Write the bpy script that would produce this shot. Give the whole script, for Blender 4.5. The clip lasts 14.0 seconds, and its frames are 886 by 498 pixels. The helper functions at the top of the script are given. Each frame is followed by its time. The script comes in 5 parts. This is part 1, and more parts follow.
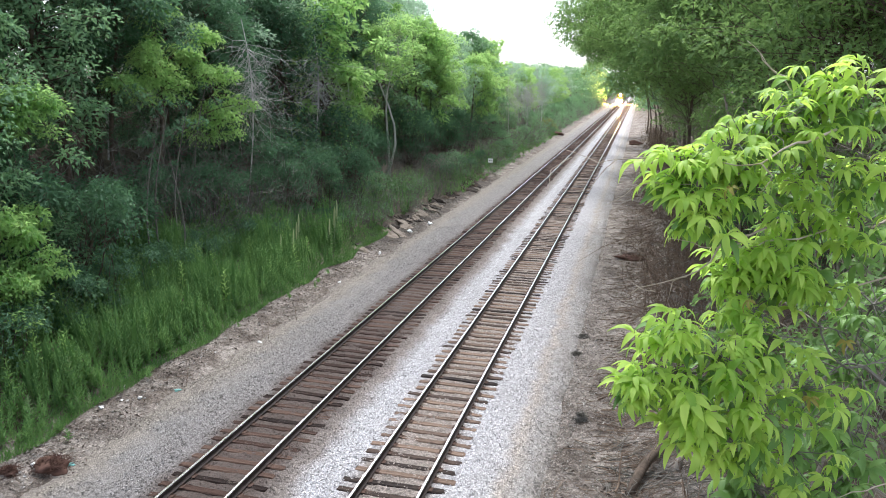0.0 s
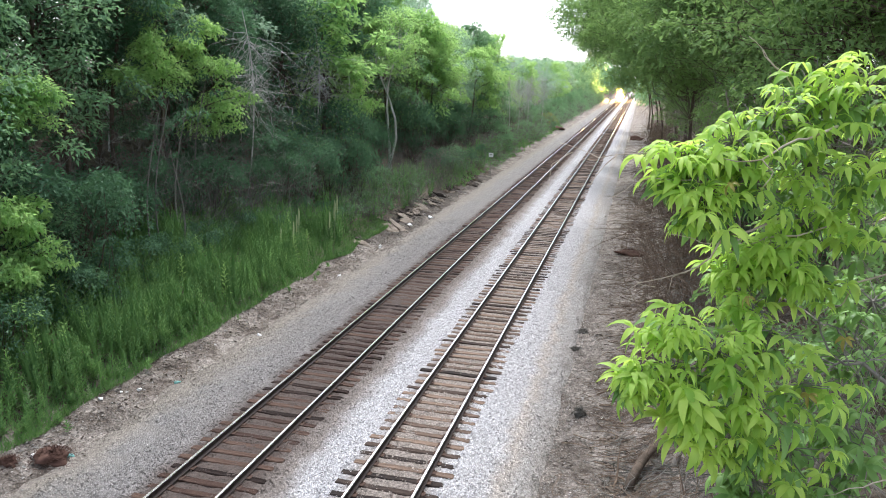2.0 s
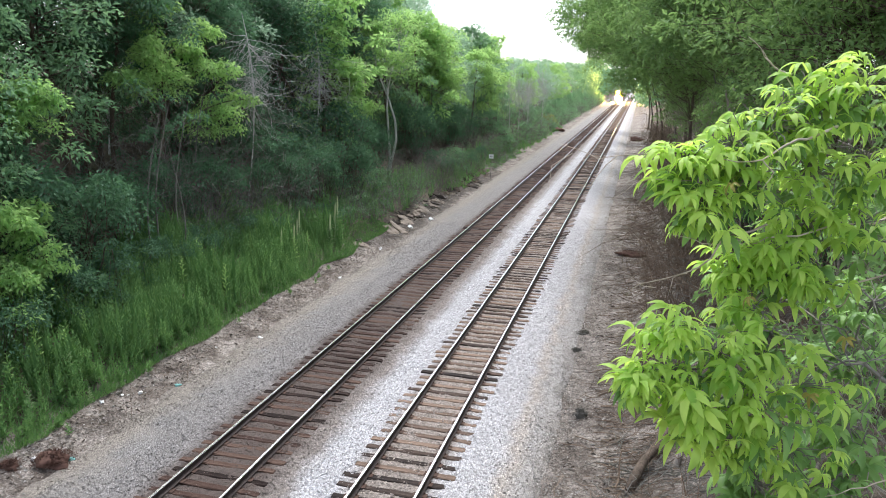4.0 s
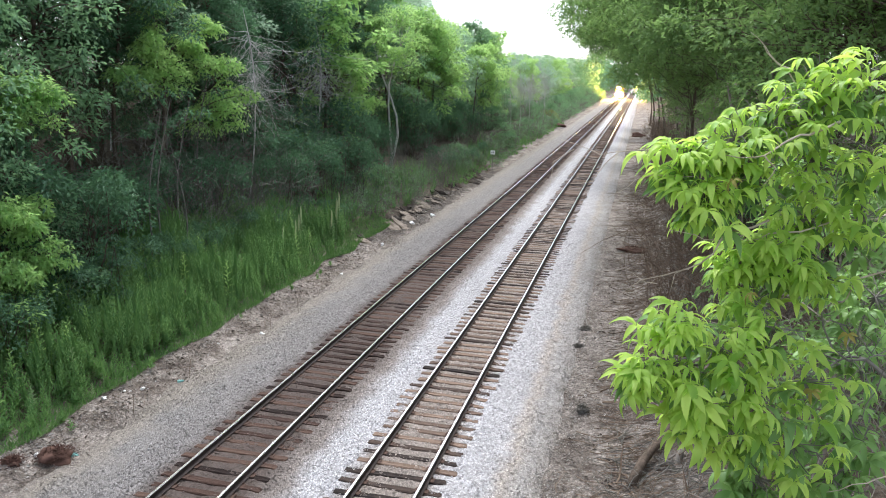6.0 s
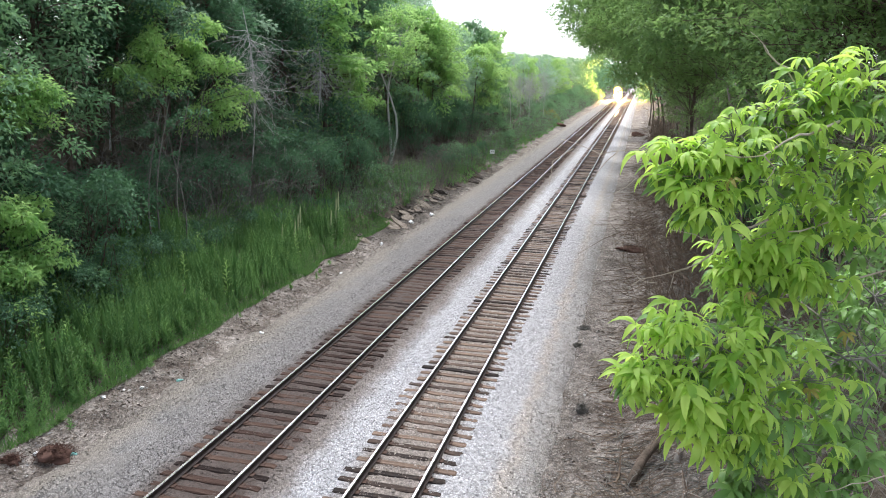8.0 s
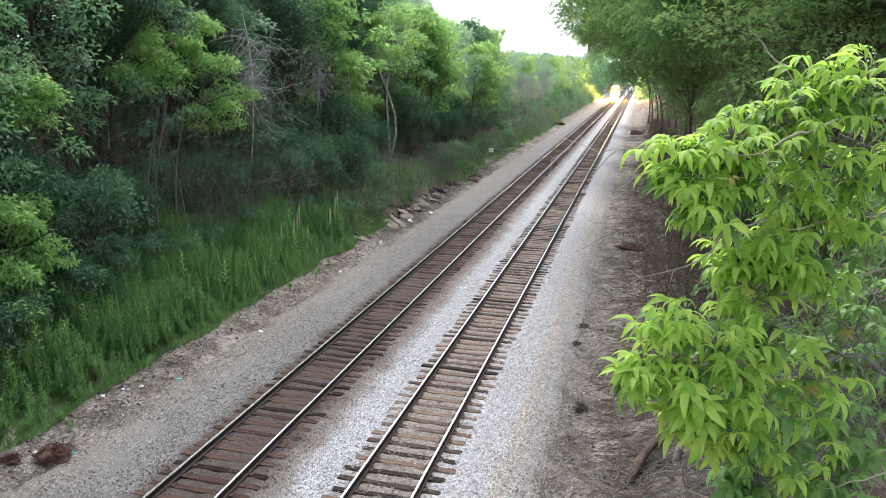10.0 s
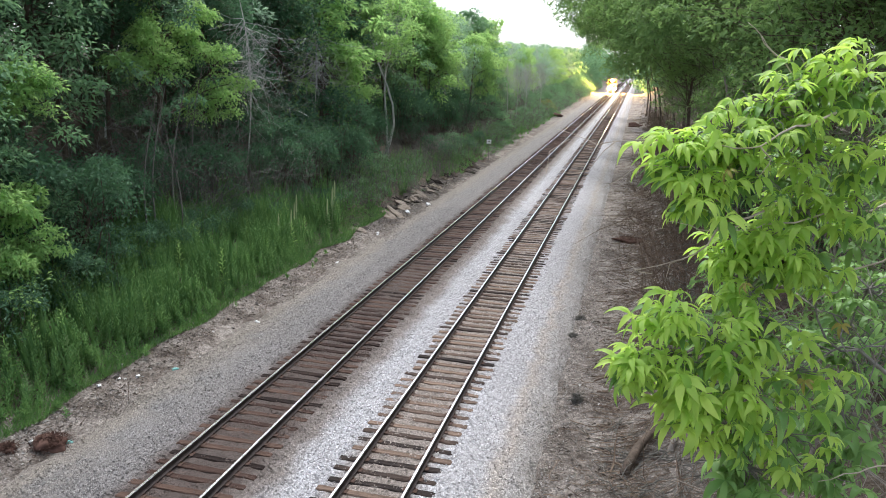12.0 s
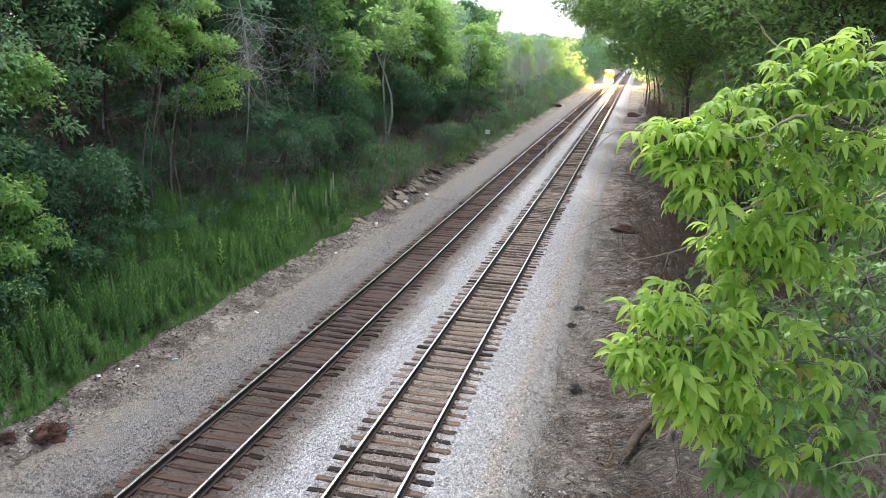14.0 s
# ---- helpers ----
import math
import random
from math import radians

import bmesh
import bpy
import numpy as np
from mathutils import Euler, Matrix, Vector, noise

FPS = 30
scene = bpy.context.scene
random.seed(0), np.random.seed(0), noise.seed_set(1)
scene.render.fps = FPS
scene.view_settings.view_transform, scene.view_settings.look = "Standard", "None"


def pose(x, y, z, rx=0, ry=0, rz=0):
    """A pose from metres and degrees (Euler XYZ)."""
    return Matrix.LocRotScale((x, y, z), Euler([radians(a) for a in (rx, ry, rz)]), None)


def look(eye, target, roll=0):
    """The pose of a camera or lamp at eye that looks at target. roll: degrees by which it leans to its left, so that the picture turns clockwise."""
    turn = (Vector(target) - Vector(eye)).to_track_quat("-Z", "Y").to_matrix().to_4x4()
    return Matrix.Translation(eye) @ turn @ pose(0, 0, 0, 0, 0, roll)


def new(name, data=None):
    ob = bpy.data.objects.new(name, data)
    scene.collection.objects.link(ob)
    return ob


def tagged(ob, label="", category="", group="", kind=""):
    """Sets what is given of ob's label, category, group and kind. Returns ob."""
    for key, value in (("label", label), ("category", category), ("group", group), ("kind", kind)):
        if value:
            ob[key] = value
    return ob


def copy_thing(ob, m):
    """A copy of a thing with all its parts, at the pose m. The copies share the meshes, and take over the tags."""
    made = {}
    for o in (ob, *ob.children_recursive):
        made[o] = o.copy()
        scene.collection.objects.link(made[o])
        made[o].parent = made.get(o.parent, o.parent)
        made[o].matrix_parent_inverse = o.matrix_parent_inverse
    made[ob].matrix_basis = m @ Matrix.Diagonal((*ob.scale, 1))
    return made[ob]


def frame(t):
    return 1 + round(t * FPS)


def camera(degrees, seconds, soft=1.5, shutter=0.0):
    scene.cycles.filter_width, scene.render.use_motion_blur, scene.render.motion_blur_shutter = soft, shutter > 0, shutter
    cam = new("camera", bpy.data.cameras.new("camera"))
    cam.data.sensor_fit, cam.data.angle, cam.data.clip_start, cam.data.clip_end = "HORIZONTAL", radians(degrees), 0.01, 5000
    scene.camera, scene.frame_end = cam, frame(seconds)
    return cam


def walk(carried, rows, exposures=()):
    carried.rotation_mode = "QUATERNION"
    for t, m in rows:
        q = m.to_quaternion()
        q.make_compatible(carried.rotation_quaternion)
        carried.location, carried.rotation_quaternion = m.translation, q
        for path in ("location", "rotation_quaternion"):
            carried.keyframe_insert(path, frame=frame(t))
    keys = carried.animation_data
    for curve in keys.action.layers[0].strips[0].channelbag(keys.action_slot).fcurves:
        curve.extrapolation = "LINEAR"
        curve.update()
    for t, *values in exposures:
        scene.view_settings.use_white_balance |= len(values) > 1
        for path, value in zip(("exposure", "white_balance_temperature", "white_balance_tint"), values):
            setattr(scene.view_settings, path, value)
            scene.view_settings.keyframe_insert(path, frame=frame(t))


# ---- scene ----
cam = camera(60.0, 14.0, soft=0.95)
EYE = 9.38  # above the rail heads
ROWS = [  # seconds, turn to the left, look up, lean
    (0.0, 13.92, -12.46, 1.22),
    (0.5, 13.87, -12.41, 1.55),
    (1.0, 13.79, -12.86, 1.75),
    (1.5, 13.87, -12.82, 1.82),
    (2.0, 13.91, -12.90, 1.62),
    (2.5, 14.00, -12.52, 1.49),
    (3.0, 13.98, -12.62, 1.42),
    (5.5, 13.96, -12.95, 1.33),
    (6.0, 14.07, -13.07, 1.31),
    (6.5, 13.97, -13.20, 1.33),
    (7.0, 13.89, -13.75, 1.25),
    (7.5, 13.89, -13.44, 1.35),
    (8.0, 14.02, -13.12, 1.36),
    (10.5, 13.94, -13.32, 1.26),
    (11.0, 13.88, -13.50, 1.48),
    (11.5, 13.80, -13.75, 1.62),
    (12.0, 13.71, -13.87, 1.67),
    (12.5, 13.73, -13.97, 1.64),
    (13.0, 13.62, -14.63, 1.61),
    (13.5, 13.58, -14.64, 1.64),
    (14.0, 13.59, -14.58, 1.63),
]
walk(cam, [(t, pose(0, 0, EYE, 90 + pitch, 0, yaw) @ pose(0, 0, 0, 0, 0, roll)) for t, yaw, pitch, roll in ROWS], exposures=[(0.0, 1.33, 6050, 12), (6.0, 1.30, 6050, 12), (8.0, 1.25, 6050, 12), (11.0, 1.12, 6050, 12), (13.0, 1.06, 6050, 12), (14.0, 1.06, 6050, 12)])

# ---- world, sun, exposure ----
SUN_EL, SUN_AZ = radians(60), radians(-16)  # a veiled sun ahead, over the gap in the woods
world = bpy.data.worlds.new("overcast_sky")
scene.world = world
world.use_nodes = True
wn = world.node_tree
wn.nodes.clear()
sky = wn.nodes.new("ShaderNodeTexSky")
sky.sky_type, sky.sun_disc = "NISHITA", False
sky.sun_elevation, sky.sun_rotation = SUN_EL, SUN_AZ
sky.air_density, sky.dust_density = 1.0, 1.5
pale = wn.nodes.new("ShaderNodeHueSaturation")
pale.inputs["Saturation"].default_value = 0.35
back = wn.nodes.new("ShaderNodeBackground")
back.inputs["Strength"].default_value = 0.15
wout = wn.nodes.new("ShaderNodeOutputWorld")
wn.links.new(sky.outputs[0], pale.inputs["Color"])
wn.links.new(pale.outputs[0], back.inputs["Color"])
wn.links.new(back.outputs[0], wout.inputs["Surface"])
sun = new("sun", bpy.data.lights.new("sun", "SUN"))
sun.data.energy, sun.data.angle, sun.data.color = 2.0, radians(40), (1.0, 0.96, 0.88)
sun_way = Vector((math.sin(SUN_AZ) * math.cos(SUN_EL), math.cos(SUN_AZ) * math.cos(SUN_EL), math.sin(SUN_EL)))
sun.matrix_world = look(sun_way * 80, (0, 0, 0))


# ---- materials ----
class Mat:
    """A small wrapper round a node material."""

    def __init__(self, name, rough=0.8, metal=0.0):
        self.m = bpy.data.materials.new(name)
        self.m.use_nodes = True
        self.t = self.m.node_tree
        self.b = self.t.nodes["Principled BSDF"]
        self.b.inputs["Roughness"].default_value = rough
        self.b.inputs["Metallic"].default_value = metal
        if rough >= 0.85:
            self.b.inputs["Specular IOR Level"].default_value = 0.15
        self.out = self.t.nodes["Material Output"]
        self.co = self.node("ShaderNodeNewGeometry").outputs["Position"]

    def node(self, kind):
        return self.t.nodes.new(kind)

    def link(self, a, b):
        self.t.links.new(a, b)

    def noise(self, scale, detail=4, rough=0.6, co=None):
        n = self.node("ShaderNodeTexNoise")
        n.inputs["Scale"].default_value, n.inputs["Detail"].default_value, n.inputs["Roughness"].default_value = scale, detail, rough
        self.link(co or self.co, n.inputs["Vector"])
        return n.outputs["Fac"]

    def cells(self, scale, feature="F1", co=None):
        n = self.node("ShaderNodeTexVoronoi")
        n.feature = feature
        n.inputs["Scale"].default_value = scale
        self.link(co or self.co, n.inputs["Vector"])
        return n.outputs

    def local(self):
        return self.node("ShaderNodeTexCoord").outputs["Object"]

    def ramp(self, fac, *stops):
        n = self.node("ShaderNodeValToRGB")
        e = n.color_ramp.elements
        while len(e) < len(stops):
            e.new(0.5)
        for k, (p, c) in zip(e, stops):
            k.position, k.color = p, (*c, 1)
        self.link(fac, n.inputs["Fac"])
        return n.outputs["Color"]

    def mix(self, fac, a, b, kind="MIX"):
        n = self.node("ShaderNodeMix")
        n.data_type, n.blend_type = "RGBA", kind
        for sock, v in ((n.inputs["Factor"], fac), (n.inputs["A"], a), (n.inputs["B"], b)):
            if isinstance(v, (int, float)):
                sock.default_value = v
            elif isinstance(v, tuple):
                sock.default_value = (*v, 1)
            else:
                self.link(v, sock)
        return n.outputs["Result"]

    def math(self, op, a, b=0.0, clamp=False):
        n = self.node("ShaderNodeMath")
        n.operation, n.use_clamp = op, clamp
        for sock, v in zip(n.inputs, (a, b)):
            if isinstance(v, (int, float)):
                sock.default_value = v
            else:
                self.link(v, sock)
        return n.outputs[0]

    def xpos(self):
        n = self.node("ShaderNodeSeparateXYZ")
        self.link(self.co, n.inputs[0])
        return n.outputs[0]

    def island(self):
        return self.node("ShaderNodeNewGeometry").outputs["Random Per Island"]

    def each(self):
        return self.node("ShaderNodeObjectInfo").outputs["Random"]

    def color(self, c):
        if isinstance(c, tuple):
            self.b.inputs["Base Color"].default_value = (*c, 1)
        else:
            self.link(c, self.b.inputs["Base Color"])

    def bump(self, h, strength=0.5, dist=0.02):
        n = self.node("ShaderNodeBump")
        n.inputs["Strength"].default_value, n.inputs["Distance"].default_value = strength, dist
        self.link(h, n.inputs["Height"])
        self.link(n.outputs[0], self.b.inputs["Normal"])


def leaf_material(name, dark, light, through_light, rough=0.5, share=0.4, patch=0.55):
    """Foliage: colour differs from leaf to leaf and from bough to bough, and light comes through."""
    k = Mat(name, rough)
    f = k.math("ADD", k.math("MULTIPLY", k.island(), 0.38), k.math("MULTIPLY", k.noise(patch, 2), 0.68))
    f = k.math("ADD", f, k.math("MULTIPLY", k.math("SUBTRACT", k.each(), 0.5), 0.25), True)
    c = k.ramp(f, (0.2, dark), (0.85, light))
    k.color(c)
    k.b.inputs["Specular IOR Level"].default_value = 0.35
    tr = k.node("ShaderNodeBsdfTranslucent")
    k.link(k.mix(0.6, c, through_light, "MIX"), tr.inputs["Color"])
    mx = k.node("ShaderNodeMixShader")
    mx.inputs[0].default_value = share
    k.link(k.b.outputs[0], mx.inputs[1])
    k.link(tr.outputs[0], mx.inputs[2])
    k.link(mx.outputs[0], k.out.inputs["Surface"])
    return k.m


LEAF_NEAR = leaf_material("young_leaf", (0.17, 0.35, 0.05), (0.62, 0.80, 0.18), (0.60, 0.82, 0.13), 0.5, 0.54, 5.0)
# light green; on the farther trees it also stands for haze
LEAF_BRIGHT = leaf_material("bright_leaf", (0.13, 0.30, 0.10), (0.47, 0.66, 0.23), (0.50, 0.73, 0.23), 0.6, 0.56)
LEAF_MID = leaf_material("mid_leaf", (0.10, 0.21, 0.12), (0.24, 0.40, 0.20), (0.27, 0.45, 0.19), 0.6, 0.45)
LEAF_WARM = leaf_material("olive_leaf", (0.085, 0.17, 0.055), (0.24, 0.38, 0.13), (0.28, 0.43, 0.12), 0.6, 0.45, 1.2)
# dark green, deepened further to carry the shade under the wood
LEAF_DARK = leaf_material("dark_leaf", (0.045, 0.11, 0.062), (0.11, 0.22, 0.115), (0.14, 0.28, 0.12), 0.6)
LEAF_WEED = leaf_material("weed_leaf", (0.05, 0.14, 0.05), (0.25, 0.42, 0.14), (0.24, 0.42, 0.11), 0.6, 0.4, 1.6)
# grey-green paled on purpose: distance haze put into the leaf colour
LEAF_HAZED = leaf_material("hazed_leaf", (0.21, 0.33, 0.23), (0.42, 0.56, 0.40), (0.42, 0.60, 0.36), 0.55, 0.5, 0.4)
# darker copy of the young leaf: the crown's inner shade put into colour
LEAF_INNER_SHADE = leaf_material("shaded_leaf", (0.09, 0.20, 0.05), (0.27, 0.44, 0.12), (0.24, 0.42, 0.08), 0.45, 0.35, 5.0)
LEAF_YELLOW = leaf_material("yellowing_leaf", (0.22, 0.22, 0.05), (0.38, 0.32, 0.08), (0.36, 0.30, 0.06))
SPIKE = leaf_material("pale_spike", (0.34, 0.40, 0.20), (0.55, 0.60, 0.34), (0.40, 0.45, 0.2), 0.8, 0.2)
LEAF_SAGE = leaf_material("woolly_leaf", (0.17, 0.28, 0.13), (0.36, 0.45, 0.25), (0.28, 0.38, 0.16), 0.8)


def bark_material(name, dark, light):
    k = Mat(name, 0.9)
    n = k.noise(14, 6)
    k.color(k.ramp(k.math("MULTIPLY", k.math("ADD", n, k.noise(2.2, 3)), 0.5), (0.35, dark), (0.65, light)))
    k.bump(k.noise(30, 5), 0.6, 0.02)
    return k.m


BARK = bark_material("bark", (0.05, 0.04, 0.03), (0.17, 0.13, 0.10))
BARK_PALE = bark_material("pale_bark", (0.17, 0.15, 0.12), (0.36, 0.32, 0.27))
TWIG_GREY = bark_material("grey_twig", (0.10, 0.093, 0.08), (0.25, 0.235, 0.205))
TWIG_ASH = bark_material("ash_grey_twig", (0.32, 0.31, 0.29), (0.60, 0.58, 0.55))
TWIG_PALE = bark_material("bleached_twig", (0.30, 0.25, 0.19), (0.55, 0.48, 0.38))
STEM_DRY = bark_material("dry_stem", (0.08, 0.055, 0.04), (0.24, 0.18, 0.13))


def ground_material():
    k = Mat("earth", 0.95)
    x = k.xpos()
    wob = k.math("MULTIPLY", k.math("SUBTRACT", k.noise(0.5, 4), 0.5), 2.4)
    xw = k.math("ADD", x, wob)
    fine, mid, streak = k.noise(26, 6, 0.75), k.noise(1.1, 5, 0.7), k.noise(5, 6, 0.75)
    f = k.math("DIVIDE", k.math("ADD", k.math("ADD", fine, mid), streak), 3.0)
    bare = k.ramp(f, (0.38, (0.075, 0.062, 0.052)), (0.46, (0.21, 0.18, 0.155)), (0.54, (0.36, 0.32, 0.28)), (0.62, (0.54, 0.48, 0.42)))
    cell = k.cells(22)
    stone = k.ramp(cell["Color"], (0.15, (0.5, 0.49, 0.48)), (0.55, (0.95, 0.95, 0.95)), (0.9, (1.6, 1.6, 1.62)))
    bare = k.mix(k.math("MULTIPLY", k.noise(2.6, 4), 1.1, True), bare, k.mix(1.0, bare, stone, "MULTIPLY"))
    litter = k.ramp(f, (0.36, (0.045, 0.037, 0.027)), (0.5, (0.14, 0.112, 0.085)), (0.64, (0.31, 0.25, 0.19)))
    sep = k.node("ShaderNodeSeparateXYZ")
    k.link(k.co, sep.inputs[0])
    bare = k.mix(k.ramp(k.noise(0.85, 5, 0.7), (0.44, (0, 0, 0)), (0.60, (0.75, 0.75, 0.75))), bare, k.mix(1.0, bare, (0.42, 0.38, 0.35), "MULTIPLY"))
    wash = k.math("MULTIPLY", k.math("MULTIPLY", k.math("SUBTRACT", sep.outputs[1], 41.0), 0.3, True), k.math("MULTIPLY", k.math("SUBTRACT", 82.0, sep.outputs[1]), 0.2, True))
    wash = k.math("MULTIPLY", wash, k.math("MULTIPLY", k.math("SUBTRACT", -13.4, xw), 1.6, True))
    bare = k.mix(k.math("MULTIPLY", wash, 0.8), bare, k.ramp(f, (0.40, (0.03, 0.026, 0.022)), (0.52, (0.09, 0.077, 0.066)), (0.62, (0.22, 0.19, 0.155))))
    left = k.math("MULTIPLY", k.math("SUBTRACT", -15.3, xw), 0.9, True)
    right = k.math("MULTIPLY", k.math("SUBTRACT", xw, 1.7), 0.5, True)
    k.color(k.mix(k.math("MAXIMUM", left, right), bare, litter))
    k.bump(k.math("ADD", k.math("ADD", fine, streak), k.math("MULTIPLY", k.noise(7, 4), 1.5)), 1.0, 0.06)
    return k.m


def ballast_material():
    """Crushed stone: single stones told by cells, dirt by bands along the tracks."""
    k = Mat("crushed_stone", 0.85)
    x = k.xpos()
    wob = k.math("MULTIPLY", k.math("SUBTRACT", k.noise(0.9, 4), 0.5), 0.9)
    band = k.math("DIVIDE", k.math("ADD", k.math("ADD", x, 14.5), wob), 13.5, True)
    dirt = k.ramp(band, (0.0, (0.15, 0.134, 0.118)), (0.06, (0.24, 0.213, 0.18)), (0.10, (0.31, 0.28, 0.235)), (0.15, (0.265, 0.257, 0.247)), (0.27, (0.245, 0.233, 0.226)), (0.305, (0.072, 0.049, 0.041)),
                  (0.465, (0.072, 0.049, 0.041)), (0.51, (0.28, 0.245, 0.22)), (0.55, (0.60, 0.60, 0.615)), (0.605, (0.57, 0.565, 0.58)), (0.645, (0.35, 0.30, 0.26)),
                  (0.745, (0.36, 0.31, 0.27)), (0.79, (0.62, 0.615, 0.63)), (0.86, (0.59, 0.58, 0.585)), (0.885, (0.56, 0.50, 0.44)), (0.91, (0.52, 0.50, 0.48)), (0.97, (0.46, 0.43, 0.40)))
    cell = k.cells(22)
    tone = k.ramp(cell["Color"], (0.15, (0.58, 0.575, 0.57)), (0.5, (0.95, 0.95, 0.95)), (0.85, (1.35, 1.35, 1.36)))
    lone = k.ramp(k.island(), (0.0, (0.6, 0.59, 0.58)), (0.4, (0.95, 0.94, 0.94)), (1.0, (1.8, 1.8, 1.81)))
    c = k.mix(1.0, dirt, tone, "MULTIPLY")
    c = k.mix(0.7, c, lone, "MULTIPLY")
    gap = k.cells(22, "DISTANCE_TO_EDGE")["Distance"]
    c = k.mix(k.math("MULTIPLY", gap, 9.0, True), k.mix(0.6, c, (0.06, 0.055, 0.05), "MIX"), c)
    c = k.mix(k.math("MULTIPLY", k.noise(0.35, 5), 0.3), c, (0.28, 0.25, 0.22))
    outer = k.math("ADD", k.math("MULTIPLY", k.math("SUBTRACT", -11.6, x), 0.6, True), k.math("MULTIPLY", k.math("SUBTRACT", x, -2.6), 0.7, True))
    silt = k.ramp(k.noise(0.7, 6, 0.7), (0.42, (0, 0, 0)), (0.58, (0.85, 0.85, 0.85)))
    fines = k.ramp(k.noise(9, 6, 0.75), (0.35, (0.10, 0.088, 0.076)), (0.5, (0.25, 0.22, 0.19)), (0.65, (0.46, 0.42, 0.36)))
    k.color(k.mix(k.math("MULTIPLY", outer, silt), c, fines))
    k.bump(k.math("MINIMUM", gap, 0.35), 1.0, 0.06)
    return k.m


def tie_material(name, dark, mid, light):
    k = Mat(name, 0.9)
    lo = k.local()
    mp = k.node("ShaderNodeMapping")
    mp.inputs["Scale"].default_value = (1.2, 14, 14)
    k.link(lo, mp.inputs["Vector"])
    add = k.node("ShaderNodeVectorMath")
    k.link(mp.outputs[0], add.inputs[0])
    shift = k.node("ShaderNodeCombineXYZ")
    k.link(k.math("MULTIPLY", k.each(), 80.0), shift.inputs[0])
    k.link(shift.outputs[0], add.inputs[1])
    grain = k.noise(3, 6, 0.65, add.outputs[0])
    f = k.math("ADD", k.math("MULTIPLY", grain, 0.55), k.math("ADD", k.math("MULTIPLY", k.math("SUBTRACT", k.each(), 0.5), 0.85), k.math("MULTIPLY", k.noise(3.5, 6, 0.75), 0.6)), True)
    k.color(k.ramp(f, (0.15, dark), (0.48, mid), (0.85, light)))
    k.bump(k.math("ADD", grain, k.noise(18, 5)), 1.0, 0.03)
    return k.m


GROUND = ground_material()
BALLAST = ballast_material()
TIE_RIGHT = tie_material("weathered_tie", (0.026, 0.021, 0.019), (0.085, 0.060, 0.047), (0.21, 0.148, 0.11))
TIE_LEFT = tie_material("dusty_brown_tie", (0.018, 0.012, 0.010), (0.052, 0.031, 0.024), (0.095, 0.060, 0.045))


def simple(name, c, rough=0.6, metal=0.0, vary=0.25, scale=8.0):
    k = Mat(name, rough, metal)
    k.color(k.ramp(k.noise(scale, 5), (0.25, tuple(v * (1 - vary) for v in c)), (0.75, tuple(min(1, v * (1 + vary)) for v in c))))
    k.bump(k.noise(scale * 4, 4), 0.2, 0.01)
    return k.m


RAIL_TOP = simple("polished_rail", (0.62, 0.60, 0.58), 0.26, 1.0, 0.08, 3)
RAIL_SIDE = simple("rusty_rail", (0.045, 0.032, 0.027), 0.8, 0.0, 0.4, 12)
PLATE_RUST = simple("rusty_plate", (0.075, 0.047, 0.036), 0.85, 0.0, 0.4, 12)
WHITE_PAINT = simple("white_paint", (0.88, 0.88, 0.87), 0.5, 0.0, 0.06)
BLACK_PAINT = simple("black_paint", (0.03, 0.03, 0.03), 0.5)
POST_METAL = simple("post_metal", (0.16, 0.15, 0.14), 0.6, 0.6)
PAPER = simple("litter_paper", (0.75, 0.75, 0.73), 0.6, 0.0, 0.1)
TURQUOISE = simple("litter_turquoise", (0.25, 0.55, 0.50), 0.4, 0.0, 0.1)
SLAB = simple("tan_rock", (0.24, 0.20, 0.16), 0.9, 0.0, 0.4, 3)
SOIL_DARK = simple("dark_soil", (0.06, 0.05, 0.042), 0.95, 0.0, 0.5, 6)
RED_SOIL = simple("rusty_soil", (0.105, 0.06, 0.046), 0.95, 0.0, 0.4, 5)
LOCO_DARK = simple("loco_dark_paint", (0.05, 0.05, 0.055), 0.45)
# yellow stands in for the headlights' glow; the real paint is unknown
LOCO_GLOW_YELLOW = simple("loco_glow_yellow", (0.55, 0.36, 0.04), 0.45)
STEEL_DARK = simple("dark_steel", (0.05, 0.045, 0.04), 0.7, 0.3)
GLASS_DARK = simple("cab_glass", (0.02, 0.025, 0.03), 0.1)
LAMP = Mat("lit_lamp")
LAMP.b.inputs["Emission Color"].default_value = (1.0, 0.60, 0.17, 1)
LAMP.b.inputs["Emission Strength"].default_value = 36000.0
LAMP = LAMP.m


